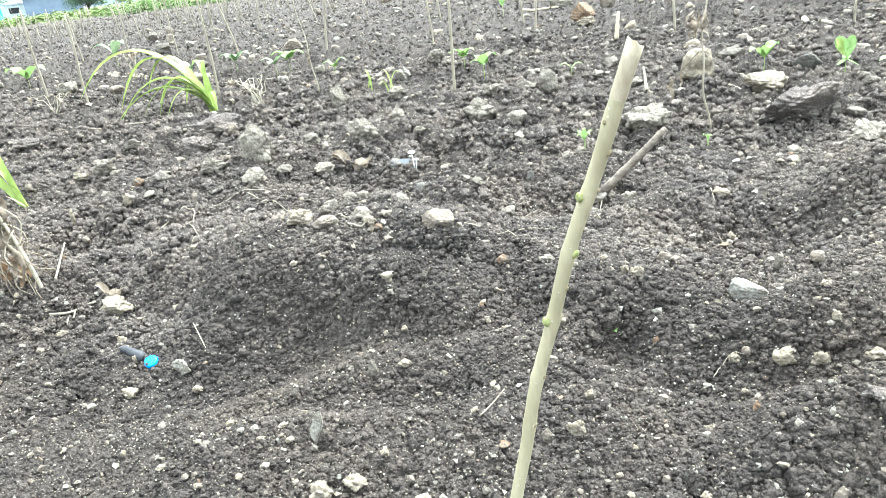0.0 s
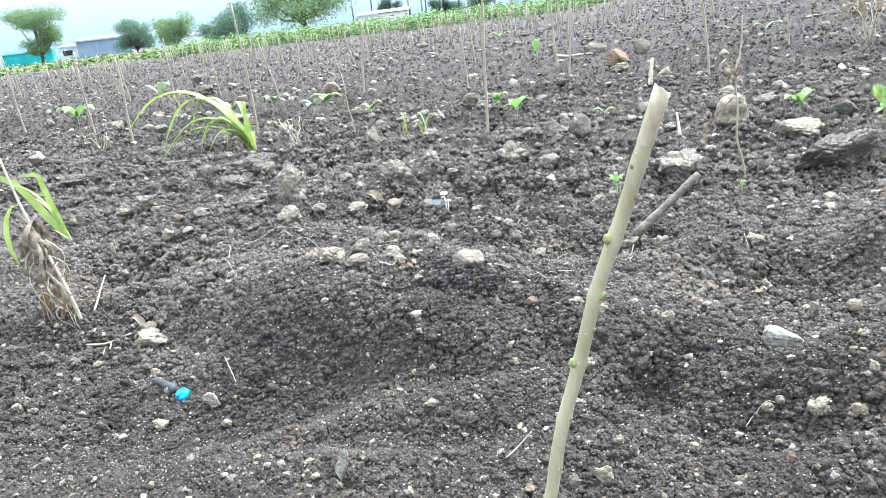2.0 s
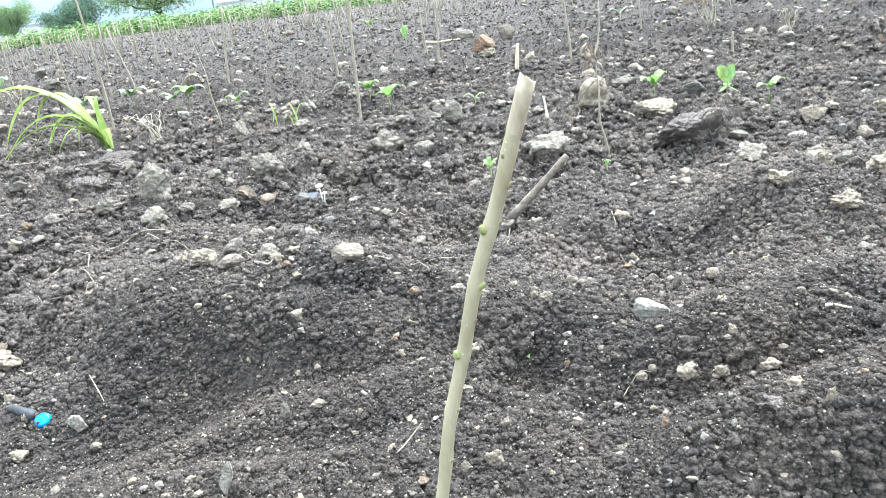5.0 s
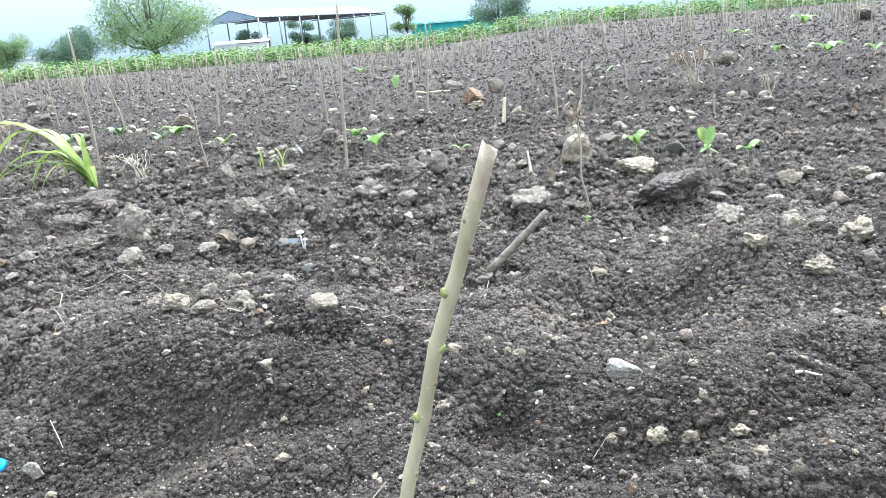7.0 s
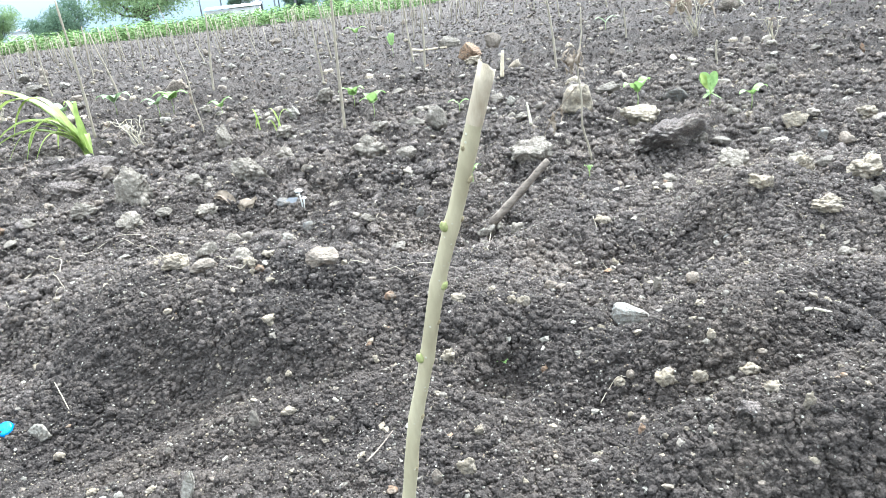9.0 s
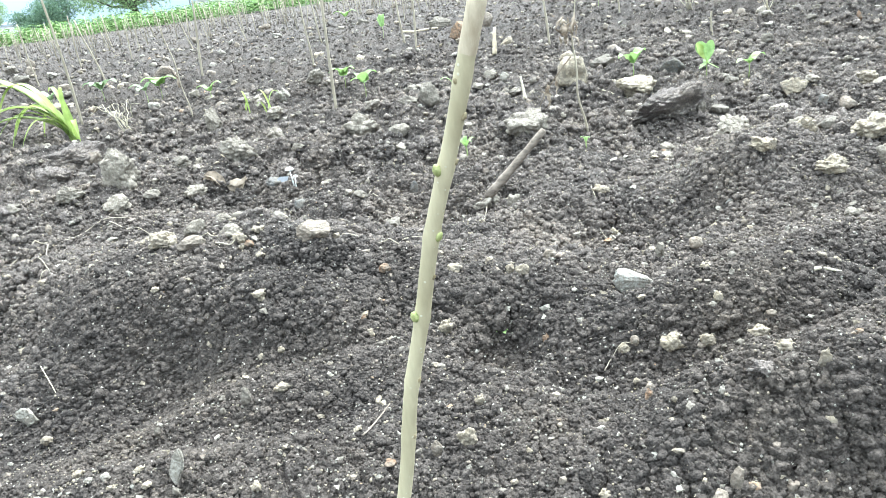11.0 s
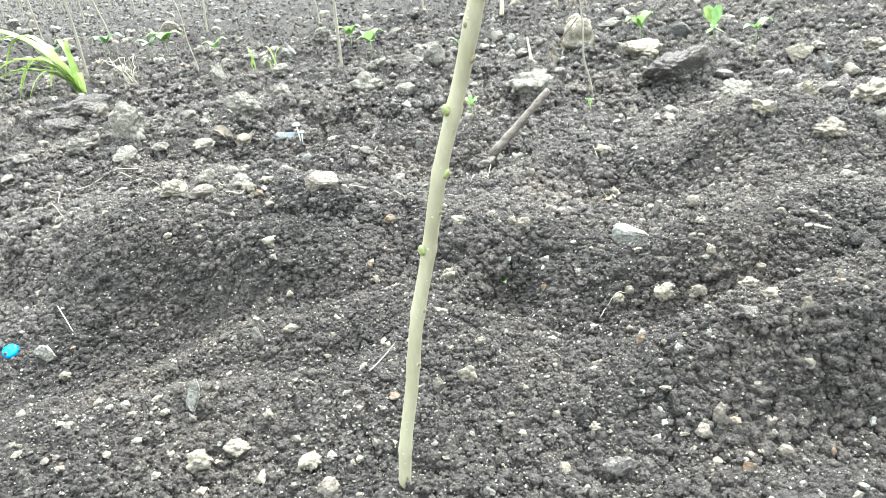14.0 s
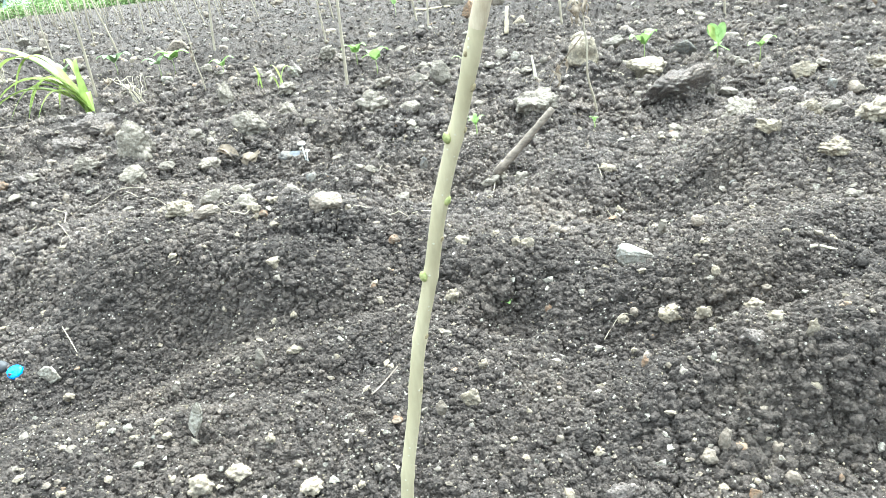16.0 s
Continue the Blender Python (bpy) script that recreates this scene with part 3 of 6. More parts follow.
for kind, count, seed in (("cream", 2300, 31), ("white", 2200, 32), ("tan", 1100, 33), ("grey", 2200, 34), ("orange", 220, 35)):
    rng = np.random.default_rng(seed)
    px, py = spread(rng, count, 0.36, 13.0, 1.05, 0.24, 0.8)
    ps = (0.0012 + 0.0042 * rng.uniform(0, 1, count) ** 3.2) * np.clip(0.6 + 0.65 * py, 0.8, 5.5)
    pebbles = scatter(kind + "_pebbles", lump_templates(8, 1, seed, 1.1), px, py, ps, 0.15, (0.5, 0.9), STONE[kind], seed)
    pebbles.location.z = 0.0022
    tagged(pebbles, kind + " pebbles and grit strewn over the soil", "pebbles", kind="stuff")

# pale grains of sand and grit near by
for kind, count, seed in (("cream", 8500, 36), ("white", 7000, 37), ("grey", 6000, 38)):
    rng = np.random.default_rng(seed)
    px, py = spread(rng, count, 0.46, 4.2, 1.05, 0.24, 0.95)
    ps = (0.0009 + 0.0016 * rng.uniform(0, 1, count) ** 2) * np.clip(0.55 + 0.5 * py, 0.8, 2.4)
    grains = scatter(kind + "_grit", chip_templates(10, seed), px, py, ps, 0.9, (0.7, 1.0), STONE[kind], seed, True)
    grains.location.z = 0.0042
    tagged(grains, "fine " + kind + " grit sprinkled over the soil", "grit", kind="stuff")

# dusty lumps in the band of clods past the mounds
for kind, count, seed in (("clod", 620, 41), ("crust", 330, 42), ("grey", 50, 43), ("tan", 30, 44)):
    rng = np.random.default_rng(seed)
    px, py = spread(rng, count, 1.55, 4.2, 1.0, 0.2, 0.9)
    ps = (0.007 + 0.019 * rng.uniform(0, 1, count) ** 2.2) * np.clip(0.55 + 0.2 * py, 0.8, 1.4)
    lumps = scatter(kind + "_lumps", rubble_templates(10, 3, seed), px, py, ps, 0.10, (0.55, 0.9), STONE[kind], seed, True)
    tagged(lumps, "dusty " + kind.replace("clod", "soil").replace("crust", "dried") + " lumps strewn between the clods", "lumps", kind="stuff")

for kind, count, seed in (("tan", 260, 61), ("cream", 300, 62), ("grey", 320, 63), ("white", 200, 64)):
    rng = np.random.default_rng(seed)
    px, py = spread(rng, count, 3.4, 18.0, 1.0, 0.2, 0.8)
    ps = 0.010 + 0.034 * rng.uniform(0, 1, count) ** 2.5
    lumps = scatter(kind + "_field_stones", rubble_templates(8, 2, seed), px, py, ps, 0.15, (0.6, 0.95), STONE[kind], seed, True)
    tagged(lumps, kind + " stones strewn over the far field", "stones", kind="stuff")


# ---- the planted cutting in front ----
def along_of(path, t):
    """A point and direction at t (0 to 1) of a polyline."""
    f = t * (len(path) - 1)
    i = min(int(f), len(path) - 2)
    a, b = Vector(path[i]), Vector(path[i + 1])
    return a.lerp(b, f - i), (b - a).normalized()


def cutting():
    """A bare cutting stuck in the soil: slightly bent, with joints, scars, buds and a slanted cut."""
    path, radii = [], []
    for i in range(61):
        t = i / 60
        z = -0.070 + 0.497 * t
        wob = 0.0009 * math.sin(t * 23)
        path.append((-0.081 + 0.165 * z + 0.185 * z * z + wob, 0.515 - 0.32 * z * z, z))
        joint = sum(math.exp(-((t - j) / 0.011) ** 2) for j in (0.200, 0.393, 0.503, 0.618, 0.747, 0.844, 0.959))
        radii.append(0.0061 - 0.0006 * t + 0.0008 * joint)
    thing = empty("cutting")
    tagged(thing, "bare greenish cutting with small buds planted in dark soil", "cutting")
    bm = bmesh.new()
    tube(bm, path, radii, 20, cap=False)
    stem = part("stem", bm, BARK, thing)
    # pale peeled head above the last joint, with a splintered slanted cut
    top, way = along_of(path, 1.0)
    rng = random.Random(5)
    bm = bmesh.new()
    head = [top - way * 0.004, top + way * 0.012, top + way * 0.024, top + way * 0.034]
    rows = tube(bm, head, [0.0058, 0.0057, 0.0058, 0.0058], 20, cap=False)
    for k, v in enumerate(rows[-1]):
        v.co += way * (0.0035 * math.cos(2 * math.pi * k / 20 + 2.4) + rng.uniform(-0.0012, 0.0012))
    rim = rows[-1]
    mid = bm.verts.new(sum((v.co for v in rim), Vector()) / 20 - way * 0.0016)
    for k in range(20):
        bm.faces.new((rim[k], rim[(k + 1) % 20], mid))
    part("cut_end", bm, CUT_WOOD, thing, "pale peeled end with a rough slanted cut")
    # buds: t along the stem, heading in degrees, size
    for t, heading, size in ((0.844, 185, 0.0075), (0.747, -25, 0.0060), (0.618, 190, 0.0080), (0.959, 200, 0.0035), (0.913, -20, 0.0042), (0.503, -15, 0.0040), (0.683, -10, 0.0034), (0.393, -20, 0.0038), (0.853, 5, 0.0036)):
        p, way = along_of(path, t)
        out = Vector((math.cos(radians(heading)), math.sin(radians(heading)) - 0.45, 0)).normalized()
        base = p + out * 0.0052
        bm = bmesh.new()
        pts = [base + (out * 0.55 + way * 0.85) * size * s for s in (-0.25, 0.1, 0.45, 0.8, 1.05)]
        tube(bm, pts, [size * r for r in (0.34, 0.46, 0.44, 0.26, 0.06)], 10)
        if size > 0.005:
            part("bud", bm, BUD, stem, "swelling yellow-green bud")
        else:
            part("leaf_scar", bm, SCAR, stem, "brown knobbly leaf scar")
    return thing


cutting()


# ---- stones ----
STONE_WORDS = {
    "white": "chalky white stone half sunk in dark soil",
    "cream": "knobbly cream limestone lump lying on the soil",
    "tan": "rounded tan stone lying on the soil",
    "orange": "rust-coloured stone lying on the soil",
    "grey": "dusty grey stone half sunk in dark soil",
    "dark": "smooth dark grey stone among the clods",
    "clod": "large crusted clod of dried grey soil",
    "crust": "pale crusted clod of dried soil and roots",
}
stone_count = 0


def stone(x, y, wide, tall, kind):
    """One loose stone of that width and height, worn and knobbly by its kind."""
    global stone_count
    stone_count += 1
    rng = random.Random(stone_count * 17)
    level = 6 if wide > 0.15 else 5 if wide > 0.045 else 4
    tall = max((tall - 0.26 * wide) / 0.9, (0.50 if kind == "crust" else 0.40) * wide) * (0.8 if kind == "clod" else 1)       # how far it stands out of the soil
    bm = bmesh.new()
    bmesh.ops.create_icosphere(bm, subdivisions=level, radius=0.5)
    swing, knob, splits, crack = {"cream": (0.45, 0.50, 3, 0.0), "white": (0.55, 0.40, 5, 0.0), "tan": (0.36, 0.07, 5, 0.0), "orange": (0.5, 0.12, 6, 0.0), "grey": (0.5, 0.24, 5, 0.0),
                                  "dark": (0.35, 0.08, 4, 0.0), "clod": (0.5, 0.42, 2, 0.14), "crust": (0.45, 0.46, 3, 0.08)}[kind]
    roughen(bm, rng, swing, knob * min(1.0, math.sqrt(0.07 / wide)), splits, 0.5, crack)
    bmesh.ops.scale(bm, vec=(wide * 1.06, wide * rng.uniform(0.75, 1.0), tall * 1.5), verts=bm.verts)
    ob = part("clod" if kind in ("clod", "crust") else "stone", bm, STONE[kind])
    ob.matrix_basis = pose(x, y, on_soil(x, y) + tall * 0.42 + 0.002, rng.uniform(-12, 12), rng.uniform(-12, 12), rng.uniform(-30, 30))
    tagged(ob, STONE_WORDS[kind], "clod" if kind in ("clod", "crust") else "stone", "stones on the soil")
    return ob


# ---- stakes of the rows ----
def stake(x, y, height, lean, thick=0.0080, bend=0.0, seed=None):
    """A thin dry stake pushed into the soil, slightly crooked."""
    rng = random.Random(int(x * 1000) * 31 + int(y * 1000) if seed is None else seed)
    z, pts, radii = on_soil(x, y), [], []
    thick *= rng.uniform(0.8, 1.15)
    waves, phase = rng.uniform(3, 7), rng.uniform(0, 6)
    for i in range(15):
        t = i / 14
        wob = 0.004 * (math.sin(t * waves + phase) - math.sin(phase)) + bend * math.sin(math.pi * t)
        pts.append((lean * t + wob, 0.5 * wob, -0.03 + (height + 0.03) * t))
        radii.append(thick * (1 - 0.35 * t) * (1.18 if i in (4, 9, 12) else 1.0))
    thing = empty("stake", (x, y, z))
    tagged(thing, "thin dry straw-coloured stake in the dug field", "stake", "stakes of the field rows")
    bm = bmesh.new()
    tube(bm, pts, radii, 7)
    stick = part("stick", bm, STAKE_BARK, thing)
    for _ in range(2):
        p, way = along_of(pts, rng.uniform(0.4, 0.92))
        a = rng.uniform(0, 6.28)
        out = Vector((math.cos(a), math.sin(a), 0.6)).normalized()
        bm = bmesh.new()
        tube(bm, [p, p + out * thick * 2.4], [thick * 0.6, thick * 0.25], 5)
        part("side_stub", bm, STAKE_BARK, stick)
    return thing


def far_stakes():
    """The rest of the rows, out to the edge of the field."""
    rng = random.Random(44)
    bm = bmesh.new()
    for _ in range(760):
        y = 9.5 + 15.5 * rng.random() ** 0.8
        x = rng.uniform(-0.95, 0.75) * y
        y = round(y / 0.9) * 0.9 + rng.uniform(-0.2, 0.2)
        z, h, lean = float(relief(x, y)), rng.uniform(0.28, 0.55), rng.gauss(-0.01, 0.04)
        tube(bm, [(x, y, z - 0.03), (x + lean * 0.6, y, z + h * 0.55), (x + lean, y, z + h)], [0.0066, 0.0060, 0.005], 5)
    ob = part("far_stakes", bm, STAKE_BARK)
    tagged(ob, "rows of thin dry stakes across the far field", "stakes", kind="stuff")


far_stakes()


# ---- plants ----
def leaf(thing, base, heading, length, width, rise, mat, heart=False, name="leaf"):
    """A small broad leaf, cupped, with a midrib; heart-shaped where asked."""
    bm = bmesh.new()
    h = Vector((math.cos(radians(heading)), math.sin(radians(heading)), 0))
    s = Vector((-h.y, h.x, 0))
    rows = []
    for i in range(9):
        t = i / 8
        w = width * 0.5 * math.sin(math.pi * (0.12 + 0.88 * t) ** (0.72 if heart else 1.0)) ** 0.8
        p = Vector(base) + h * length * t + Vector((0, 0, (rise + 0.42 * length) * math.sin(t * 1.9) - 0.30 * length * t * t))
        row = []
        for k in (-1, -0.55, 0, 0.55, 1):
            back = -0.16 * length * abs(k) * (1 - t) if heart else 0
            tip = 0.10 * length * abs(k) * t if heart else 0
            row.append(bm.verts.new(p + s * w * k + h * (back + tip) + Vector((0, 0, 0.22 * w * abs(k) ** 1.5))))
        rows.append(row)
    for a, b in zip(rows, rows[1:]):
        for k in range(4):
            bm.faces.new((a[k], a[k + 1], b[k + 1], b[k]))
    return part(name, bm, mat, thing)


def seedling(x, y, tall, leaves, label, mat=None):
    """A young plant: a stem and some leaves of (heading, length, width, rise, heart)."""
    mat = mat or SEEDLING
    thing = empty("seedling", (x, y, on_soil(x, y)))
    tagged(thing, label, "seedling", "seedlings in the field")
    bm = bmesh.new()
    tube(bm, [(0, 0, -0.01), (tall * 0.05, 0, tall * 0.4), (tall * 0.02, 0, tall * 0.75), (0, 0, tall)], [0.0022, 0.002, 0.0018, 0.0014], 7)
    part("stem", bm, STEM, thing)
    for heading, length, width, rise, heart in leaves:
        leaf(thing, (0, 0, tall * random.uniform(0.82, 1.0)), heading, length, width, rise, mat, heart)
    return thing


def grass(x, y, blades, label, thing_name="grass_tuft"):
    """A grass plant; blades of (heading, reach, rise, droop, half width)."""
    thing = empty(thing_name, (x, y, on_soil(x, y)))
    tagged(thing, label, "grass")
    for n, (heading, reach, rise, droop, wide) in enumerate(blades):
        pts = arc((0.012 * math.cos(n * 2.1), 0.012 * math.sin(n * 2.1), -0.01), heading, reach, rise, droop, 14)
        bm = bmesh.new()
        widths = [wide * min(1, 0.45 + 2.2 * t) * (1 - t ** 3.2) + 0.0004 for t in (i / 14 for i in range(15))]
        blade(bm, pts, widths, 0.35)
        part("blade", bm, GRASS, thing)
    return thing


def dry_tangle(x, y, wide, tall, stalks, leaves, seed, label):
    """A withered weed: bent straw stalks and curled dead leaves."""
    rng = random.Random(seed)
    thing = empty("withered_weed", (x, y, on_soil(x, y)))
    tagged(thing, label, "withered weed")
    tips = []
    for _ in range(stalks):
        a, reach = rng.uniform(0, 6.28), wide * rng.uniform(0.3, 1.0)
        pts, p = [], Vector((rng.uniform(-0.01, 0.01), rng.uniform(-0.01, 0.01), -0.01))
        for i in range(9):
            t = i / 8
            pts.append(p + Vector((math.cos(a) * reach * t + rng.uniform(-1, 1) * wide * 0.05, math.sin(a) * reach * t * 0.6, tall * math.sin(t * rng.uniform(1.4, 2.6)) * 0.9)))
        bm = bmesh.new()
        tube(bm, pts, [0.0020 - 0.0012 * i / 8 for i in range(9)], 5)
        part("stalk", bm, STRAW, thing)
        tips += pts[3:]
    for _ in range(leaves):
        p, a = rng.choice(tips), rng.uniform(0, 6.28)
        size = wide * rng.uniform(0.12, 0.30)
        h = Vector((math.cos(a), math.sin(a), rng.uniform(-1.4, 0.1))).normalized()
        bm = bmesh.new()
        curl = [p + h * size * t + Vector((0, 0, size * 0.25 * math.sin(t * 5 + a))) for t in (0, 0.2, 0.4, 0.6, 0.8, 1.0)]
        blade(bm, curl, [size * w for w in (0.05, 0.2, 0.3, 0.26, 0.16, 0.02)], rng.uniform(0.3, 1.2))
        part("dead_leaf", bm, DRY_LEAF, thing)
    return thing


def smoothed(pts, rounds):
    pts = [Vector(p) for p in pts]
    for _ in range(rounds):
        pts = [pts[0]] + [(a + b * 2 + c) / 4 for a, b, c in zip(pts, pts[1:], pts[2:])] + [pts[-1]]
    return pts


def twig(x0, y0, x1, y1, radius, mat, label, lift0=0.0, lift1=0.0, name="twig", wobble=0.06, steps_n=10, seed=3):
    """A twig, root or stick lying from one place to another on the soil."""
    rng = random.Random(seed + int(abs(x0) * 1000))
    length, pts = math.hypot(x1 - x0, y1 - y0) + abs(lift1 - lift0), []
    for i in range(steps_n + 1):
        t = i / steps_n
        o = wobble * length * math.sin(math.pi * t) * rng.uniform(-1, 1) * 0.5
        x, y = x0 + (x1 - x0) * t + o, y0 + (y1 - y0) * t + o * 0.5
        ends = (1 - t) * (on_soil(x0, y0) + lift0) + t * (on_soil(x1, y1) + lift1)
        z = max(ends, on_soil(x, y) + 0.002) if lift0 + lift1 > 0 else on_soil(x, y) + max(radius * 0.6, 0.0055)
        pts.append((x, y, z))
    pts = smoothed(pts, 4)
    bm = bmesh.new()
    tube(bm, pts, [radius * rng.uniform(0.85, 1.1) * (1 - 0.35 * i / steps_n) for i in range(steps_n + 1)], 7)
    return tagged(part(name, bm, mat), label, name.replace("_", " "))


grass(-1.5357, 3.0361, [(195, 0.50, 0.24, 0.30, 0.022), (215, 0.26, 0.30, 0.34, 0.018), (178, 0.30, 0.40, 0.30, 0.020), (300, 0.10, 0.16, 0.14, 0.012), (184, 0.62, 0.46, 0.34, 0.030), (174, 0.48, 0.42, 0.38, 0.026), (200, 0.44, 0.30, 0.32, 0.024), (165, 0.36, 0.28, 0.34, 0.020),
                      (205, 0.32, 0.26, 0.28, 0.012), (185, 0.26, 0.28, 0.24, 0.012), (150, 0.22, 0.24, 0.24, 0.011), (100, 0.06, 0.26, 0.03, 0.010),
                      (140, 0.14, 0.28, 0.06, 0.012), (230, 0.22, 0.20, 0.18, 0.011)],
      "bright green grass plant with long arching blades")
shoots = grass(-1.6605, 1.8783, [(185, 0.20, 0.24, 0.05, 0.005), (170, 0.14, 0.17, 0.03, 0.006)], "young green grass with kinked blades behind a withered plant")
for line, wide in (([(0, 0, -0.01), (-0.03, 0, 0.035), (-0.089, 0, 0.095), (-0.155, 0, 0.155), (-0.21, 0, 0.20), (-0.30, 0, 0.225), (-0.38, 0, 0.22)], 0.013),
                   ([(0.004, 0, -0.01), (-0.012, 0, 0.06), (-0.035, 0, 0.118), (-0.052, 0, 0.175), (-0.064, 0, 0.217), (-0.09, 0, 0.224), (-0.13, 0, 0.222), (-0.165, 0, 0.224)], 0.009),
                   ([(-0.01, 0.01, 0.02), (-0.035, 0.01, 0.07), (-0.05, 0.01, 0.105), (-0.066, 0.01, 0.13), (-0.080, 0.01, 0.145)], 0.010),
                   ([(0, 0.01, 0.0), (-0.05, 0.02, 0.10), (-0.10, 0.03, 0.15), (-0.17, 0.03, 0.155), (-0.22, 0.03, 0.12)], 0.005)):
    n = len(line) - 1
    line = [(px * 0.64, py, pz) for px, py, pz in line]
    bm = bmesh.new()
    blade(bm, line, [wide * min(1, 0.5 + 1.5 * i / n) * (1 - (i / n) ** 4) + 0.0004 for i in range(n + 1)], 0.3, (0.7, 0.25, 0.7))
    part("blade", bm, GRASS, shoots)


def dead_leaves(thing, rng, places, mat):
    """Curled dry leaves hanging from places of (point, length, half width)."""
    for p, length, wide in places:
        a, bow = rng.uniform(0, 6.28), rng.uniform(0.25, 0.7)
        pts = [Vector(p) + Vector((math.cos(a) * bow * length * math.sin(q * 3) + rng.uniform(-1, 1) * 0.06 * length, math.sin(a) * bow * length * math.sin(q * 3), -length * q)) for q in (i / 7 for i in range(8))]
        bm = bmesh.new()
        blade(bm, pts, [wide * k * rng.uniform(0.7, 1.2) for k in (0.2, 0.8, 1.0, 0.9, 1.0, 0.8, 0.5, 0.1)], rng.uniform(0.2, 1.3), (math.cos(a + 1.2), math.sin(a + 1.2), 0.3))
        part("dead_leaf", bm, mat, thing)


def withered_plant(x, y):
    """A dead plant: a leaning stem with a sheaf of curled leaves hanging from it to the ground."""
    rng = random.Random(19)
    thing = empty("withered_plant", (x, y, on_soil(x, y)))
    tagged(thing, "brown withered plant with dead leaves hanging from its stem", "withered plant")
    stem = [(-0.115 * t + 0.005 * math.sin(t * 8), 0.02 * t, -0.02 + 0.46 * t) for t in (i / 14 for i in range(15))]
    bm = bmesh.new()
    tube(bm, stem, [0.0042 - 0.0024 * i / 14 for i in range(15)], 7)
    part("stem", bm, STRAW, thing)
    # crumpled leaves high on the stem, then a tangle of fibres and curled leaves down to the soil
    def on_stem(t):
        return along_of(stem, t)[0]
    dead_leaves(thing, rng, [(on_stem(rng.uniform(0.48, 0.57)) + Vector((rng.uniform(-0.008, 0.022), rng.uniform(-0.015, 0.015), 0)), rng.uniform(0.05, 0.085), rng.uniform(0.010, 0.019)) for _ in range(9)], DRY_LEAF)
    dead_leaves(thing, rng, [(on_stem(rng.uniform(0.22, 0.48)) + Vector((rng.uniform(-0.028, 0.020), rng.uniform(-0.03, 0.03), 0)), rng.uniform(0.05, 0.11), rng.uniform(0.003, 0.009)) for _ in range(20)], DRY_LEAF)
    dead_leaves(thing, rng, [(Vector((-0.055 + rng.uniform(-0.02, 0.02), rng.uniform(-0.02, 0.02), 0.075)), 0.07, rng.uniform(0.010, 0.016)) for _ in range(4)], DEAD_LEAF)
    for _ in range(22):
        p = on_stem(rng.uniform(0.16, 0.50)) + Vector((rng.uniform(-0.025, 0.025), 0, 0))
        side_x, a = rng.uniform(-0.045, 0.03), rng.uniform(0, 6.28)
        pts = [p + Vector((side_x * q + 0.016 * math.sin(q * 7 + a), 0.03 * math.sin(q * 4 + a) - 0.03 * math.sin(a), -(p.z - 0.004) * q ** rng.uniform(0.7, 1.3))) for q in (i / 10 for i in range(11))]
        bm = bmesh.new()
        tube(bm, smoothed(pts, 2), [0.0014 - 0.0008 * i / 10 for i in range(11)], 5)
        part("fibre", bm, DRY_LEAF if rng.random() < 0.6 else STRAW, thing)
    bm = bmesh.new()
    blade(bm, smoothed([on_stem(0.62), (-0.085, -0.005, 0.270), (-0.100, -0.01, 0.245), (-0.115, -0.01, 0.205), (-0.114, -0.01, 0.170), (-0.102, -0.01, 0.140)], 1), [0.001, 0.003, 0.005, 0.006, 0.005, 0.001], 0.4, (1, 0.3, 0.2))
    part("green_leaf", bm, GRASS, thing, "last green leaf curling down")
    return thing


withered_plant(-1.0830, 1.1800)
dry_tangle(1.7087, 4.6870, 0.40, 0.28, 14, 12, 9, "dry straw-coloured weed with bent stalks")
dry_tangle(1.9325, 4.0961, 0.12, 0.16, 6, 6, 10, "small dry weed with curled leaves")
dry_tangle(-1.2323, 2.8660, 0.20, 0.13, 9, 2, 12, "dry grass stalks bent over the clods")
dry_tangle(-2.6085, 3.4165, 0.14, 0.12, 7, 4, 14, "small tuft of pale dry grass")
dry_tangle(-2.8167, 4.6027, 0.2, 0.2, 7, 6, 15, "small dry weed with curled leaves")

def heart_leaf(thing, base, size, heading, lean, mat):
    """An upright heart-shaped seed leaf: its point at base, folded along the midrib."""
    bm = bmesh.new()
    out = Vector((math.cos(radians(heading)), math.sin(radians(heading)), 0))
    back = Vector((-out.y, out.x, 0))
    mid = Vector(base) + Vector((0, 0, 0.45 * size))
    rings = []
    for f in (0.02, 0.35, 0.7, 1.0):
        ring = []
        for k in range(28):
            a = 2 * math.pi * k / 28
            u = 16 * math.sin(a) ** 3 / 32
            v = (13 * math.cos(a) - 5 * math.cos(2 * a) - 2 * math.cos(3 * a) - math.cos(4 * a) + 17) / 29 - 0.45
            ring.append(bm.verts.new(mid + out * u * f * size + Vector((0, 0, v * f * size)) + back * (lean * v * f + 0.30 * abs(u * f) + 0.05 * math.sin(5 * a) * f * f) * size))
        rings.append(ring)
    bm.faces.new(rings[0])
    for p, q in zip(rings, rings[1:]):
        for k in range(28):
            bm.faces.new((p[k], p[(k + 1) % 28], q[(k + 1) % 28], q[k]))
    return part("leaf", bm, mat, thing)


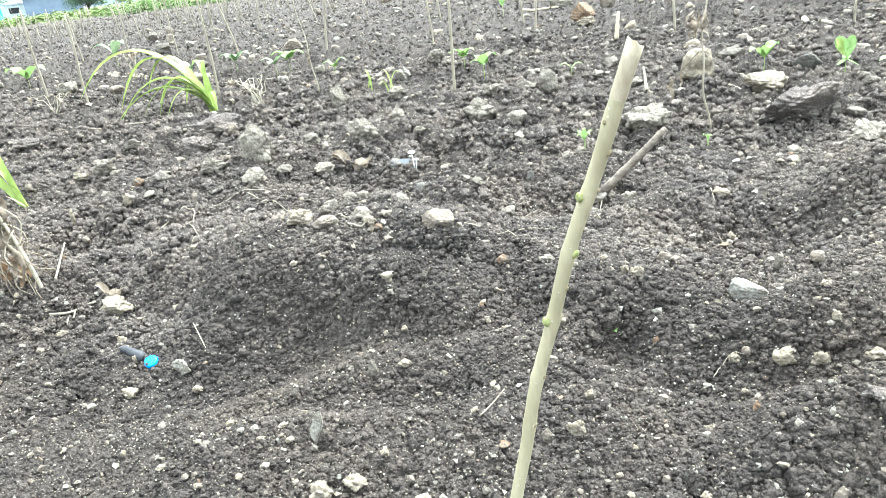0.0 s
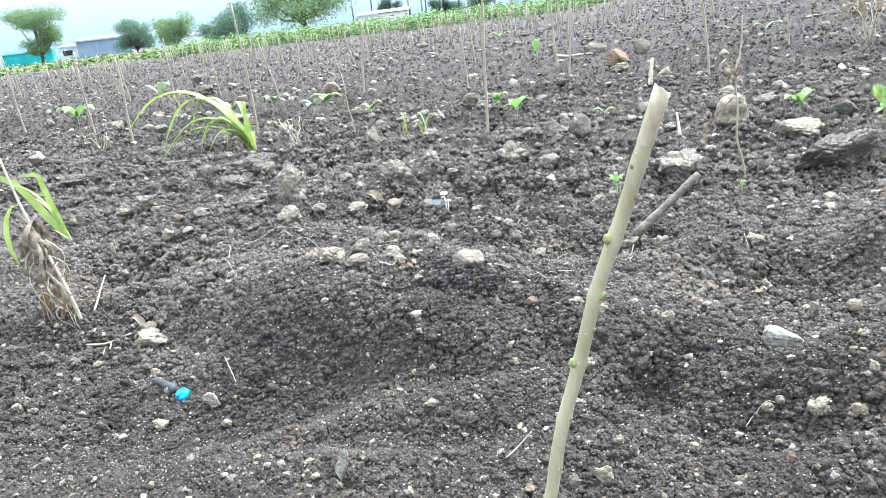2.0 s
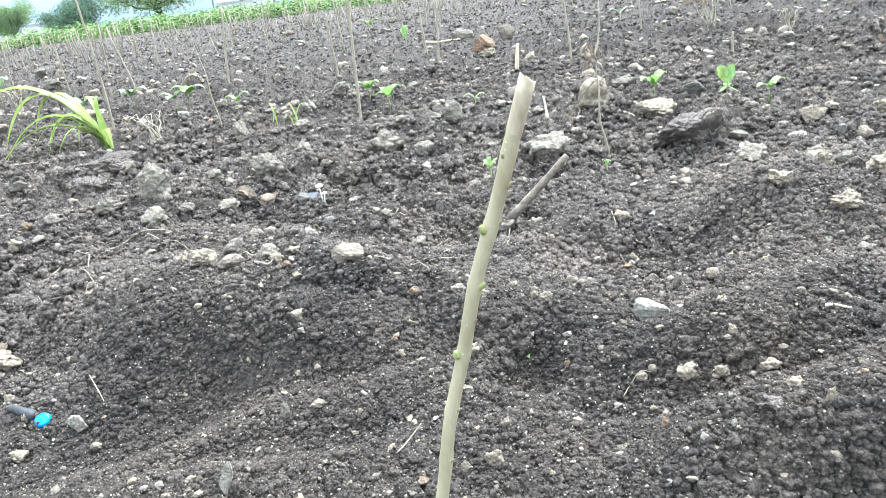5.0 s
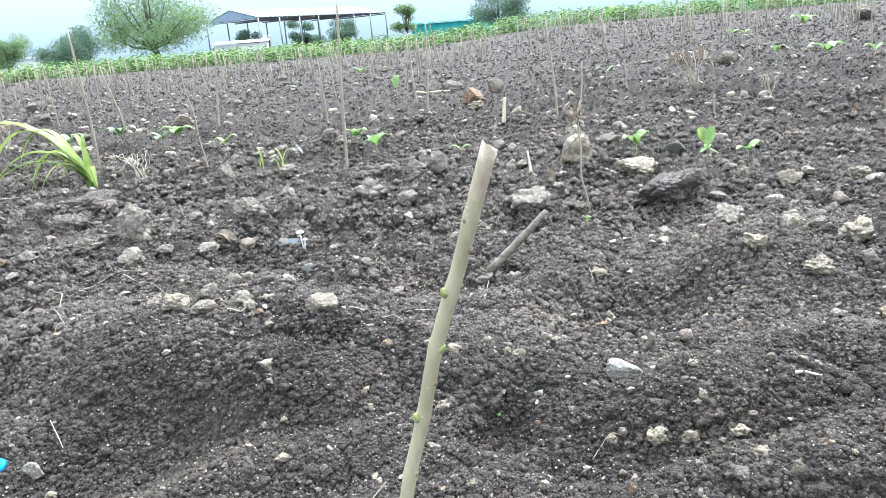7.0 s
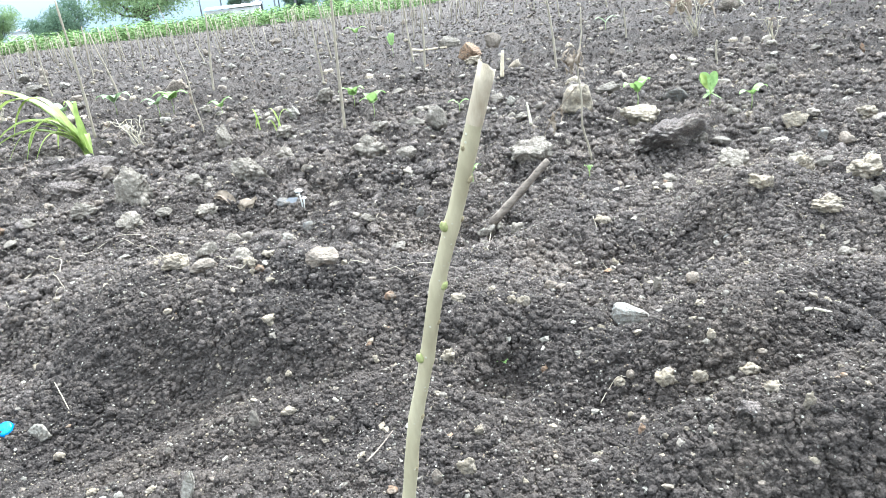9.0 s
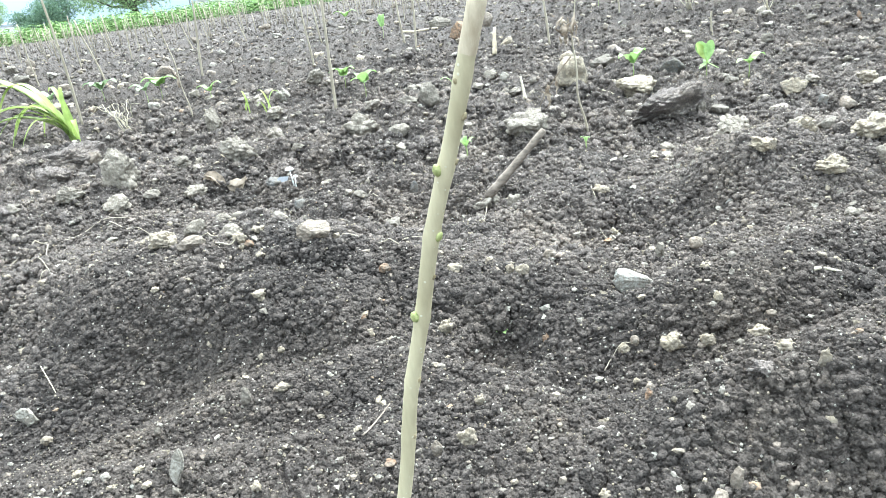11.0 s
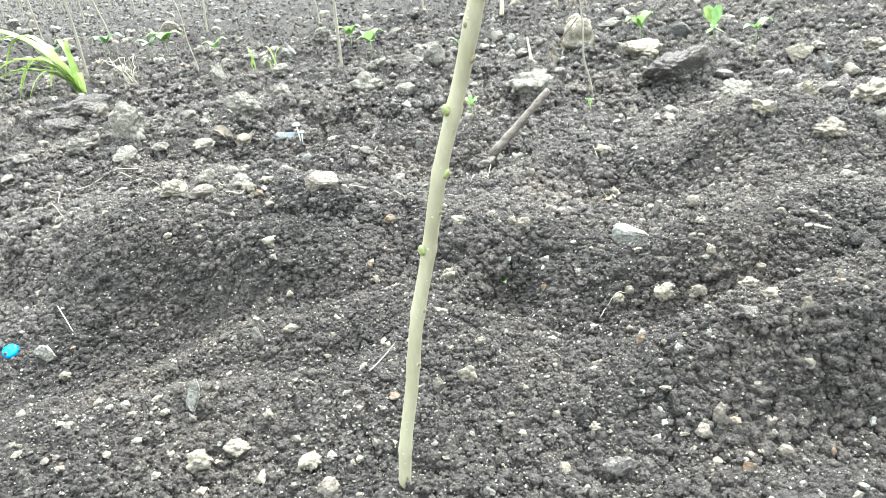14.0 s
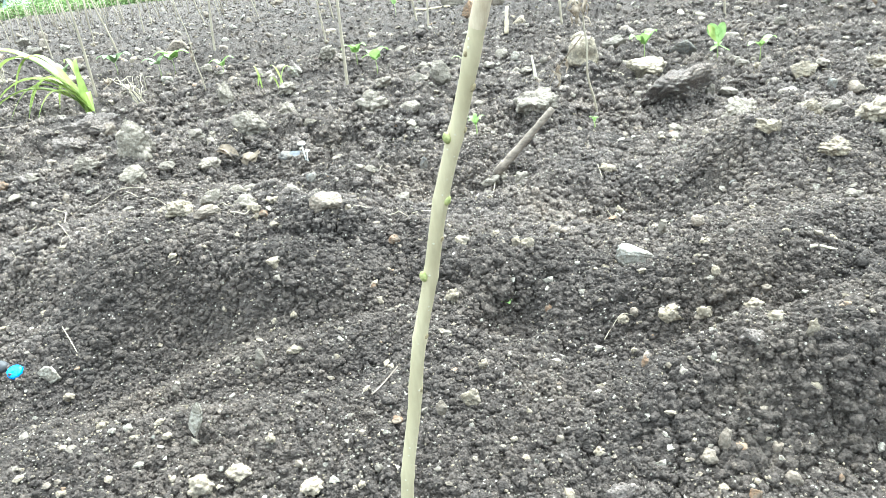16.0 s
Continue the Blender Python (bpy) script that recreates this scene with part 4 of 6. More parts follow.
heart = seedling(0.9794, 2.5505, 0.058, [(340, 0.045, 0.024, -0.03, False), (200, 0.030, 0.022, -0.02, False), (60, 0.035, 0.028, 0.0, False)], "seedling with a bright heart-shaped leaf in dark soil")
heart_leaf(heart, (0.003, 0, 0.055), 0.076, 5, 0.25, SEEDLING)
heart_leaf(heart, (-0.004, 0.004, 0.055), 0.074, 50, 0.30, GRASS)
seedling(0.7222, 2.5641, 0.055, [(200, 0.06, 0.05, 0.02, False), (20, 0.055, 0.05, 0.03, False), (280, 0.04, 0.04, 0.03, False), (100, 0.05, 0.03, 0.0, False)], "small green seedling behind a pale stone")
seedling(1.1233, 2.5285, 0.05, [(5, 0.06, 0.045, 0.015, False), (190, 0.05, 0.04, 0.0, False), (290, 0.03, 0.03, 0.01, False)], "low green seedling with two broad leaves")
seedling(-0.3107, 3.3749, 0.07, [(250, 0.06, 0.065, 0.03, True), (30, 0.07, 0.06, 0.03, True), (170, 0.06, 0.05, 0.01, True)], "green seedling with rounded leaves beside a stake")
seedling(-0.4254, 3.6049, 0.06, [(210, 0.07, 0.06, 0.015, True), (340, 0.06, 0.06, 0.02, True), (90, 0.05, 0.05, 0.02, True)], "green seedling with rounded leaves beside a stake")
seedling(-1.6204, 4.1254, 0.08, [(190, 0.09, 0.06, 0.01, False), (350, 0.08, 0.06, 0.02, False), (260, 0.07, 0.06, 0.0, False)], "pale green seedling with drooping leaves", PALE_LEAF)
seedling(-1.5843, 4.2600, 0.08, [(200, 0.09, 0.08, 0.02, True), (0, 0.10, 0.08, 0.02, True), (280, 0.09, 0.09, 0.01, True), (90, 0.06, 0.06, 0.02, True)], "leafy seedling with ruffled green leaves")
seedling(-2.2292, 4.2598, 0.07, [(180, 0.08, 0.06, 0.02, False), (10, 0.08, 0.06, 0.02, False), (270, 0.06, 0.06, 0.01, False)], "pale green seedling with broad leaves", PALE_LEAF)
seedling(-1.9940, 4.4164, 0.08, [(180, 0.11, 0.06, 0.02, False), (350, 0.12, 0.07, 0.02, False), (250, 0.08, 0.06, 0.02, False), (300, 0.08, 0.05, 0.02, False)], "low leafy seedling spreading over the clods", PALE_LEAF)
seedling(-1.1698, 3.8355, 0.05, [(180, 0.07, 0.05, 0.01, False), (0, 0.07, 0.05, 0.02, False), (270, 0.05, 0.05, 0.01, False)], "small green seedling with spread leaves")
seedling(0.0892, 3.0652, 0.03, [(180, 0.05, 0.03, 0.005, False), (0, 0.05, 0.03, 0.005, False)], "flat green seedling between clods")
seedling(0.3991, 1.9080, 0.028, [(60, 0.018, 0.010, 0.01, False), (200, 0.016, 0.010, 0.012, False), (300, 0.016, 0.008, 0.012, False)], "tiny pale green sprout")
seedling(0.0695, 1.8422, 0.03, [(20, 0.03, 0.013, 0.012, False), (140, 0.03, 0.012, 0.012, False), (220, 0.025, 0.012, 0.015, False), (300, 0.028, 0.012, 0.015, False), (90, 0.02, 0.01, 0.02, False)], "tiny yellow-green sprout with narrow leaves")
seedling(0.0535, 0.9180, 0.010, [(10, 0.009, 0.008, 0.002, False), (110, 0.009, 0.008, 0.002, False), (200, 0.010, 0.008, 0.002, False), (290, 0.010, 0.008, 0.002, False)], "tiny bluish-green sprout in a soil pit")
seedling(3.1429, 5.7461, 0.09, [(170, 0.16, 0.09, 0.02, False), (20, 0.15, 0.10, 0.03, False), (270, 0.10, 0.09, 0.02, False), (340, 0.14, 0.09, 0.02, False)], "leafy green seedling on the open field")
seedling(3.3607, 5.4695, 0.07, [(180, 0.09, 0.05, 0.02, False), (0, 0.09, 0.05, 0.02, False)], "small two-leaved seedling on the open field")
seedling(2.7996, 5.8687, 0.12, [(200, 0.06, 0.07, 0.03, True), (320, 0.06, 0.06, 0.03, True)], "yellow-green seedling on a thin stem")
seedling(5.352, 10.453, 0.16, [(180, 0.22, 0.14, 0.04, False), (0, 0.22, 0.14, 0.04, False), (270, 0.16, 0.14, 0.05, False), (60, 0.2, 0.1, 0.05, False)], "leafy green seedling on the open field")
seedling(3.88, 15.791, 0.35, [(180, 0.20, 0.14, 0.10, False), (0, 0.20, 0.14, 0.12, False), (270, 0.16, 0.14, 0.15, False), (60, 0.2, 0.14, 0.15, False)], "tall yellow-green weed on the far field")
seedling(3.985, 9.608, 0.10, [(180, 0.10, 0.09, 0.02, True), (0, 0.10, 0.08, 0.02, True)], "small two-leaved seedling on the open field")
seedling(4.13, 9.572, 0.11, [(170, 0.10, 0.09, 0.02, True), (0, 0.09, 0.08, 0.02, True)], "small two-leaved seedling on the open field")
seedling(1.3969, 5.8282, 0.05, [(180, 0.09, 0.06, 0.02, False), (0, 0.09, 0.06, 0.02, False)], "small pale seedling on the open field", PALE_LEAF)
seedling(-0.988, 9.688, 0.12, [(180, 0.16, 0.09, 0.03, False), (0, 0.15, 0.10, 0.03, False), (270, 0.10, 0.10, 0.03, False)], "yellow-green seedling on the open field")
seedling(-0.3268, 5.9110, 0.10, [(100, 0.05, 0.06, 0.06, False), (80, 0.05, 0.05, 0.08, False)], "upright pale green shoot")
seedling(-3.8198, 4.8326, 0.08, [(175, 0.18, 0.09, 0.03, False), (350, 0.20, 0.10, 0.03, False), (260, 0.1, 0.1, 0.03, False)], "low green seedling with broad leaves")
seedling(-3.5137, 5.5359, 0.12, [(200, 0.16, 0.10, 0.05, False), (340, 0.14, 0.10, 0.07, False), (90, 0.1, 0.08, 0.08, False)], "pale green seedling with upright leaves", PALE_LEAF)
grass(-0.6827, 2.9710, [(160, 0.05, 0.13, 0.02, 0.006), (20, 0.07, 0.14, 0.07, 0.007), (230, 0.04, 0.09, 0.03, 0.005)], "curling green grass shoot")
grass(-0.8320, 3.1975, [(150, 0.03, 0.11, 0.01, 0.006), (330, 0.04, 0.08, 0.02, 0.005)], "short green grass shoot")

# dead stick leaning out of the soil, with a rootlet below it
twig(0.0963, 1.600, 0.2377, 1.588, 0.0118, DEAD_WOOD, "short dead grey-brown stick jutting from the soil", 0.0, 0.120, "dead_stick", 0.03)
twig(0.0955, 1.5971, 0.0694, 1.3302, 0.0012, ROOT, "thin pale rootlet on the soil", name="root", wobble=0.3)


def root(waypoints, radius, label, seed):
    """A pale root that winds over the soil through some places."""
    rng, pts = random.Random(seed), []
    for (x0, y0), (x1, y1) in zip(waypoints, waypoints[1:]):
        for i in range(8):
            t = i / 8
            x, y = x0 + (x1 - x0) * t + rng.uniform(-0.005, 0.005), y0 + (y1 - y0) * t + rng.uniform(-0.005, 0.005)
            pts.append((x, y, on_soil(x, y) + 0.007 + 0.004 * math.sin(len(pts) * 0.7)))
    pts = smoothed(pts, 3)
    bm = bmesh.new()
    tube(bm, pts, [0.8 * radius * (1 - 0.6 * i / len(pts)) for i in range(len(pts))], 6)
    return tagged(part("root", bm, ROOT), label, "root")


root(((-1.0425, 1.5685), (-0.991, 1.6188), (-0.9737, 1.6321), (-0.8788, 1.6956), (-0.781, 1.7111)), 0.0024, "long pale winding root on the soil", 1)
root(((-0.945, 1.592), (-0.839, 1.377), (-0.781, 1.310), (-0.789, 1.266)), 0.0016, "thin pale branching root on the soil", 2)
root(((-0.825, 1.685), (-0.739, 1.615), (-0.692, 1.570), (-0.610, 1.452)), 0.0015, "pale bent root beside the stones", 3)
root(((-0.462, 1.171), (-0.442, 1.221), (-0.407, 1.175), (-0.377, 1.200)), 0.0017, "pale curled root among the stones", 4)
root(((-0.395, 1.136), (-0.361, 1.134), (-0.357, 1.181)), 0.0018, "pale curled root among the stones", 5)
root(((-0.165, 1.666), (-0.188, 1.684), (-0.165, 1.746)), 0.0014, "thin pale root hanging over a clod", 6)
root(((-0.180, 1.145), (-0.118, 1.136), (-0.086, 1.114), (-0.063, 1.296)), 0.0016, "thin pale root on the mound", 7)
root(((0.317, 1.478), (0.303, 1.379), (0.316, 1.291)), 0.0012, "thin pale rootlet in the hollow", 8)
root(((-1.095, 1.572), (-0.885, 1.282), (-0.868, 1.251)), 0.0012, "thin pale rootlet on the soil", 9)
root(((0.170, 0.805), (0.184, 0.818), (0.221, 0.824)), 0.0010, "fine pale rootlet on the soil", 10)
twig(0.3228, 2.5025, 0.3162, 2.5380, 0.006, STRAW, "short pale cut twig", 0.0, 0.07)
twig(0.4532, 0.8495, 0.5025, 0.8631, 0.0028, STRAW, "short pale twig on the soil")
twig(-0.1841, 6.8271, 0.1246, 6.4843, 0.014, CUT_WOOD, "pale peeled stick lying on the field")
twig(0.3538, 3.8234, 0.3715, 3.8658, 0.013, CUT_WOOD, "pale wood splinter standing in the soil", 0.0, 0.13, "wood_splinter")
twig(1.3205, 3.9924, 1.3483, 3.7139, 0.014, STRAW, "short tan stick lying on the field")
twig(-1.0744, 1.2042, -1.0803, 1.2801, 0.0025, STRAW, "thin dry stalk leaning over the soil", 0.0, 0.05)
twig(-1.0505, 1.1328, -0.9479, 1.1881, 0.0028, ROOT, "pale forked root on the soil", name="root", wobble=0.15)
twig(-1.0077, 1.1533, -0.9933, 1.1041, 0.0018, ROOT, "pale forked root on the soil", name="root", wobble=0.15)
twig(-0.6717, 1.0187, -0.6244, 0.9616, 0.0007, STRAW, "thin straw on the soil", 0.015, 0.004, "straw")
twig(-0.1980, 1.1471, -0.1699, 1.2958, 0.0010, ROOT, "fine pale rootlet on the soil", name="root", wobble=0.3)
twig(-0.0970, 1.3155, -0.0191, 1.3475, 0.0010, ROOT, "fine pale rootlet on the soil", name="root", wobble=0.3)
twig(-0.1290, 0.6928, -0.1007, 0.7527, 0.0012, DEAD_WOOD, "short dark twig on the soil", 0.0, 0.01)
twig(0.5785, 2.4393, 0.6695, 2.3754, 0.003, STRAW, "thin dry twig on the soil")
twig(-1.9792, 2.7424, -1.6110, 2.7990, 0.005, DEAD_WOOD, "thin dry twig on the soil", name="twig", wobble=0.15)


def withered_stalk(x, y, h, lean, kink, low, high, count, size, label, seed):
    """A thin kinked stalk with a bunch of withered leaves hanging on one side of it."""
    rng = random.Random(seed)
    thing = empty("withered_stalk", (x, y, on_soil(x, y)))
    tagged(thing, label, "withered stalk")
    pts = [(lean * t + kink * math.sin(t * 3.1) + 0.004 * math.sin(t * 17), 0, -0.02 + (h + 0.02) * t) for t in (i / 14 for i in range(15))]
    bm = bmesh.new()
    tube(bm, pts, [0.0034 - 0.0018 * i / 14 for i in range(15)], 6)
    part("stalk", bm, STAKE_BARK, thing)
    places = []
    for _ in range(count):
        p, _ = along_of(pts, rng.uniform(low, high))
        places.append((p + Vector((rng.uniform(-0.045, 0.004) * size, rng.uniform(-0.02, 0.02) * size, 0)), 0.055 * size * rng.uniform(0.5, 1.3), 0.008 * size * rng.uniform(0.5, 1.5)))
    dead_leaves(thing, rng, places, DRY_LEAF)
    return thing, pts


stalk, stalk_line = withered_stalk(0.4321, 2.0221, 0.43, -0.012, -0.022, 0.63, 0.78, 17, 0.72, "thin dry stalk with a bunch of withered brown leaves", 5)
bm = bmesh.new()
tube(bm, smoothed([(-0.035, 0.01, 0.215), (-0.055, 0.06, 0.17), (-0.09, 0.12, 0.13), (-0.115, 0.18, 0.06), (-0.12, 0.20, 0.0)], 2), [0.0020, 0.0018, 0.0016, 0.0014, 0.001], 5)
part("hanging_strand", bm, DRY_LEAF, stalk)
dead_leaves(stalk, random.Random(8), [((-0.085, 0.12, 0.13), 0.07, 0.007), ((-0.10, 0.14, 0.11), 0.06, 0.006), ((-0.07, 0.09, 0.15), 0.05, 0.004)], DRY_LEAF)
withered_stalk(-1.0709, 3.1839, 0.56, -0.07, 0.01, 0.30, 0.40, 3, 0.9, "thin dry stalk with a few hanging withered leaves", 6)


def mushroom(x, y, tall, cap, lean):
    thing = empty("mushroom", (x, y, on_soil(x, y)))
    tagged(thing, "small white mushroom on a thin stem", "mushroom", "mushrooms")
    bm = bmesh.new()
    tube(bm, [(0, 0, -0.008), (lean * 0.4, 0, tall * 0.5), (lean, 0, tall)], [0.0022, 0.0019, 0.0017], 8)
    part("stem", bm, CAP, thing)
    bm = bmesh.new()
    prof = [(cap * math.sin(a), cap * 0.75 * math.cos(a)) for a in (0.05, 0.4, 0.8, 1.2, 1.5)] + [(cap * 0.8, -0.1 * cap), (cap * 0.25, 0.1 * cap)]
    rings = [[bm.verts.new((lean + r * math.cos(k * math.pi / 6), r * math.sin(k * math.pi / 6), tall + z)) for k in range(12)] for r, z in prof]
    for a, b in zip(rings, rings[1:]):
        for k in range(12):
            bm.faces.new((a[k], a[(k + 1) % 12], b[(k + 1) % 12], b[k]))
    bm.faces.new(rings[0])
    part("cap", bm, CAP, thing)


mushroom(-0.3990, 1.8500, 0.050, 0.011, -0.004)
mushroom(-0.3957, 1.8499, 0.034, 0.007, 0.004)


def flake(x, y, wide, deep, thick, mat, label, tilt, name="stone_flake", lift=0.5):
    """A thin broken flake with an uneven outline."""
    rng = random.Random(int(wide * 9000))
    bm = bmesh.new()
    ring = [bm.verts.new((math.cos(a) * wide * 0.5 * rng.uniform(0.75, 1.1), math.sin(a) * deep * 0.5 * rng.uniform(0.75, 1.1), 0)) for a in (k * math.pi / 6 for k in range(12))]
    face = bm.faces.new(ring)
    top = bmesh.ops.extrude_face_region(bm, geom=[face])
    bmesh.ops.translate(bm, vec=(0, 0, thick), verts=[v for v in top["geom"] if isinstance(v, bmesh.types.BMVert)])
    bmesh.ops.recalc_face_normals(bm, faces=bm.faces)
    bmesh.ops.bevel(bm, geom=list(bm.edges), offset=thick * 0.25, segments=2, affect="EDGES")
    ob = flat(part(name, bm, mat))
    ob.matrix_basis = pose(x, y, on_soil(x, y) + deep * lift * abs(math.sin(radians(tilt[0]))) * 0.5, *tilt)
    return tagged(ob, label, name.replace("_", " "))


flake(-0.4330, 1.8900, 0.045, 0.026, 0.004, SLATE, "thin blue-grey flake standing beside a mushroom", (55, 10, 20))
flake(-0.3197, 0.6502, 0.015, 0.042, 0.006, STONE["white"], "upright pale grey stone slab in the soil", (68, 12, -10), "stone_slab", 0.9)


def blue_cap(x, y):
    """A blue plastic cap half buried beside a strip of black rubber."""
    thing = empty("bottle_cap", (x, y, on_soil(x, y)))
    tagged(thing, "glossy blue plastic cap half buried in soil", "bottle cap")
    bm = bmesh.new()
    prof = [(0.0005, 0.0125), (0.010, 0.0122), (0.0135, 0.0105), (0.0145, 0.008), (0.0145, 0.0), (0.0128, 0.0)]
    rings = [[bm.verts.new((r * math.cos(k * math.pi / 16), r * math.sin(k * math.pi / 16), z)) for k in range(32)] for r, z in prof]
    for a, b in zip(rings, rings[1:]):
        for k in range(32):
            bm.faces.new((a[k], a[(k + 1) % 32], b[(k + 1) % 32], b[k]))
    bm.faces.new(rings[0])
    c = part("cap", bm, BLUE, thing)
    c.matrix_basis = pose(0, 0, -0.0062, 30, 8, 0) @ Matrix.Scale(0.86, 4)
    bm = bmesh.new()
    rings = [[bm.verts.new(((r + 0.0004) * math.cos(k * math.pi / 16), (r + 0.0004) * math.sin(k * math.pi / 16), z)) for k in range(32)] for r, z in ((0.0146, 0.0035), (0.0152, 0.003), (0.0152, 0.001), (0.0146, 0.0005))]
    for a, b in zip(rings, rings[1:]):
        for k in range(32):
            bm.faces.new((a[k], a[(k + 1) % 32], b[(k + 1) % 32], b[k]))
    r = part("rim", bm, BLUE, thing)
    r.matrix_basis = c.matrix_basis.copy()


blue_cap(-0.7352, 0.9640)
twig(-0.757, 0.974, -0.800, 0.985, 0.0105, BLACK, "short strip of black rubber in the soil", name="rubber_strip", wobble=0.05)


def crumpled(x, y, size, seed, label):
    """A dead leaf, dried and crumpled."""
    rng = random.Random(seed)
    thing = empty("dead_leaf", (x, y, on_soil(x, y) + 0.004))
    tagged(thing, label, "dead leaf")
    for n in range(5):
        a = rng.uniform(-0.6, 0.9) + (0 if n < 3 else 2.6)
        h = Vector((math.cos(a), math.sin(a) * 0.6, rng.uniform(0.1, 0.7)))
        bm = bmesh.new()
        pts = [h * size * t + Vector((0, 0, 0.14 * size * math.sin(t * 6 + n))) for t in (0, 0.2, 0.4, 0.6, 0.8, 1)]
        blade(bm, pts, [size * w for w in (0.06, 0.2, 0.27, 0.24, 0.17, 0.04)], rng.uniform(0.4, 0.9), (rng.uniform(-0.3, 0.3), 1, 0.5))
        part("lobe", bm, DRY_LEAF, thing)


crumpled(-0.5975, 1.9208, 0.060, 3, "crumpled pale dead leaf on the soil")
crumpled(-0.9493, 1.1950, 0.030, 7, "crumpled pale dead leaf on the soil")


def wedge_stone(x, y, turn):
    """A flat white wedge of layered stone: thick at one end, tapering to the other."""
    bm = bmesh.new()
    bmesh.ops.create_icosphere(bm, subdivisions=5, radius=1.0)
    for v in bm.verts:
        p = v.co.copy()
        p = Vector([math.copysign(abs(c) ** 0.62, c) for c in p])          # blocky
        taper = 1 - 0.62 * ((p.x + 1) / 2) ** 1.4
        layer = 0.06 * noise.noise(Vector((p.x * 1.2, p.y * 3, p.z * 9))) + 0.05 * noise.noise(Vector((p.x * 6, p.y * 6, p.z * 14)))
        q = Vector((p.x * 0.030, p.y * 0.017 * taper, p.z * 0.0195 * taper - 0.006 * p.x))
        v.co = q * (1 + layer + 0.08 * noise.noise(p * 1.7))
    ob = part("stone", bm, STONE["chalk"])
    ob.matrix_basis = pose(x, y, on_soil(x, y) + 0.012, 4, 6, turn)
    tagged(ob, "chalky white wedge of layered stone on the soil", "stone", "stones on the soil")


def block_stone(x, y, wide, tall):
    """A blocky cream stone with a flat top and a hollow in its face."""
    bm = bmesh.new()
    bmesh.ops.create_icosphere(bm, subdivisions=5, radius=1.0)
    for v in bm.verts:
        p = Vector([math.copysign(abs(c) ** 0.6, c) for c in v.co])
        d = 1 + 0.14 * noise.noise(p * 1.4) + 0.06 * noise.noise(p * 4) + 0.03 * noise.noise(p * 10)
        hole = (p.x - 0.05) ** 2 / 0.30 + (p.z + 0.35) ** 2 / 0.10
        dent = 0.55 * math.exp(-hole) if p.y < 0 else 0
        v.co = Vector((p.x * (1 - 0.16 * p.z) * wide * 0.5, (p.y + dent) * wide * 0.38, p.z * tall * 0.55)) * d
    ob = part("stone", bm, STONE["cream"])
    ob.matrix_basis = pose(x, y, on_soil(x, y) + tall * 0.42, -8, 3, 5)
    tagged(ob, "blocky cream stone with a hollow in its face", "stone", "stones on the soil")


wedge_stone(0.2589, 0.9696, 8)
block_stone(0.4998, 2.5400, 0.10, 0.092)


def dead_star(x, y):
    """A tiny dead sprout with thin arms spread like a star."""
    thing = empty("dead_sprout", (x, y, on_soil(x, y) + 0.004))
    tagged(thing, "tiny pale dead sprout spread like a star", "dead sprout")
    for a, length, up in ((0, 0.014, 0.3), (40, 0.010, 0.8), (80, 0.012, 1.6), (140, 0.010, 0.8), (180, 0.015, 0.3), (230, 0.010, 0.2), (310, 0.011, 0.2)):
        bm = bmesh.new()
        h = Vector((math.cos(radians(a)), math.sin(radians(a)), up)).normalized()
        tube(bm, [(0, 0, -0.003), h * length * 0.5, h * length], [0.0010, 0.0008, 0.0003], 5)
        part("arm", bm, ROOT, thing)


dead_star(0.3399, 1.0202)


# ---- the edge of the field and what stands behind it ----
def leaf_cloud(bm_verts, faces, centres, radii, count, size, rng):
    """Small leaves through some clumps."""
    weights = np.array([r[0] * r[1] * r[2] for r in radii]) ** 0.7
    pick = rng.choice(len(centres), count, p=weights / weights.sum())
    d = rng.normal(size=(count, 3))
    d /= np.linalg.norm(d, axis=1)[:, None]
    at = np.array(centres)[pick] + d * np.array(radii)[pick] * (rng.uniform(0, 1, count) ** 0.45)[:, None]
    a, b = rng.normal(size=(count, 3)), rng.normal(size=(count, 3))
    a /= np.linalg.norm(a, axis=1)[:, None]
    b -= a * (a * b).sum(1)[:, None]
    b /= np.linalg.norm(b, axis=1)[:, None]
    s = size * rng.uniform(0.6, 1.3, count)[:, None]
    v = np.stack([at - a * s, at + b * s * 0.45, at + a * s, at - b * s * 0.45], 1)
    return v.reshape(-1, 3), np.arange(count * 4).reshape(-1, 4)


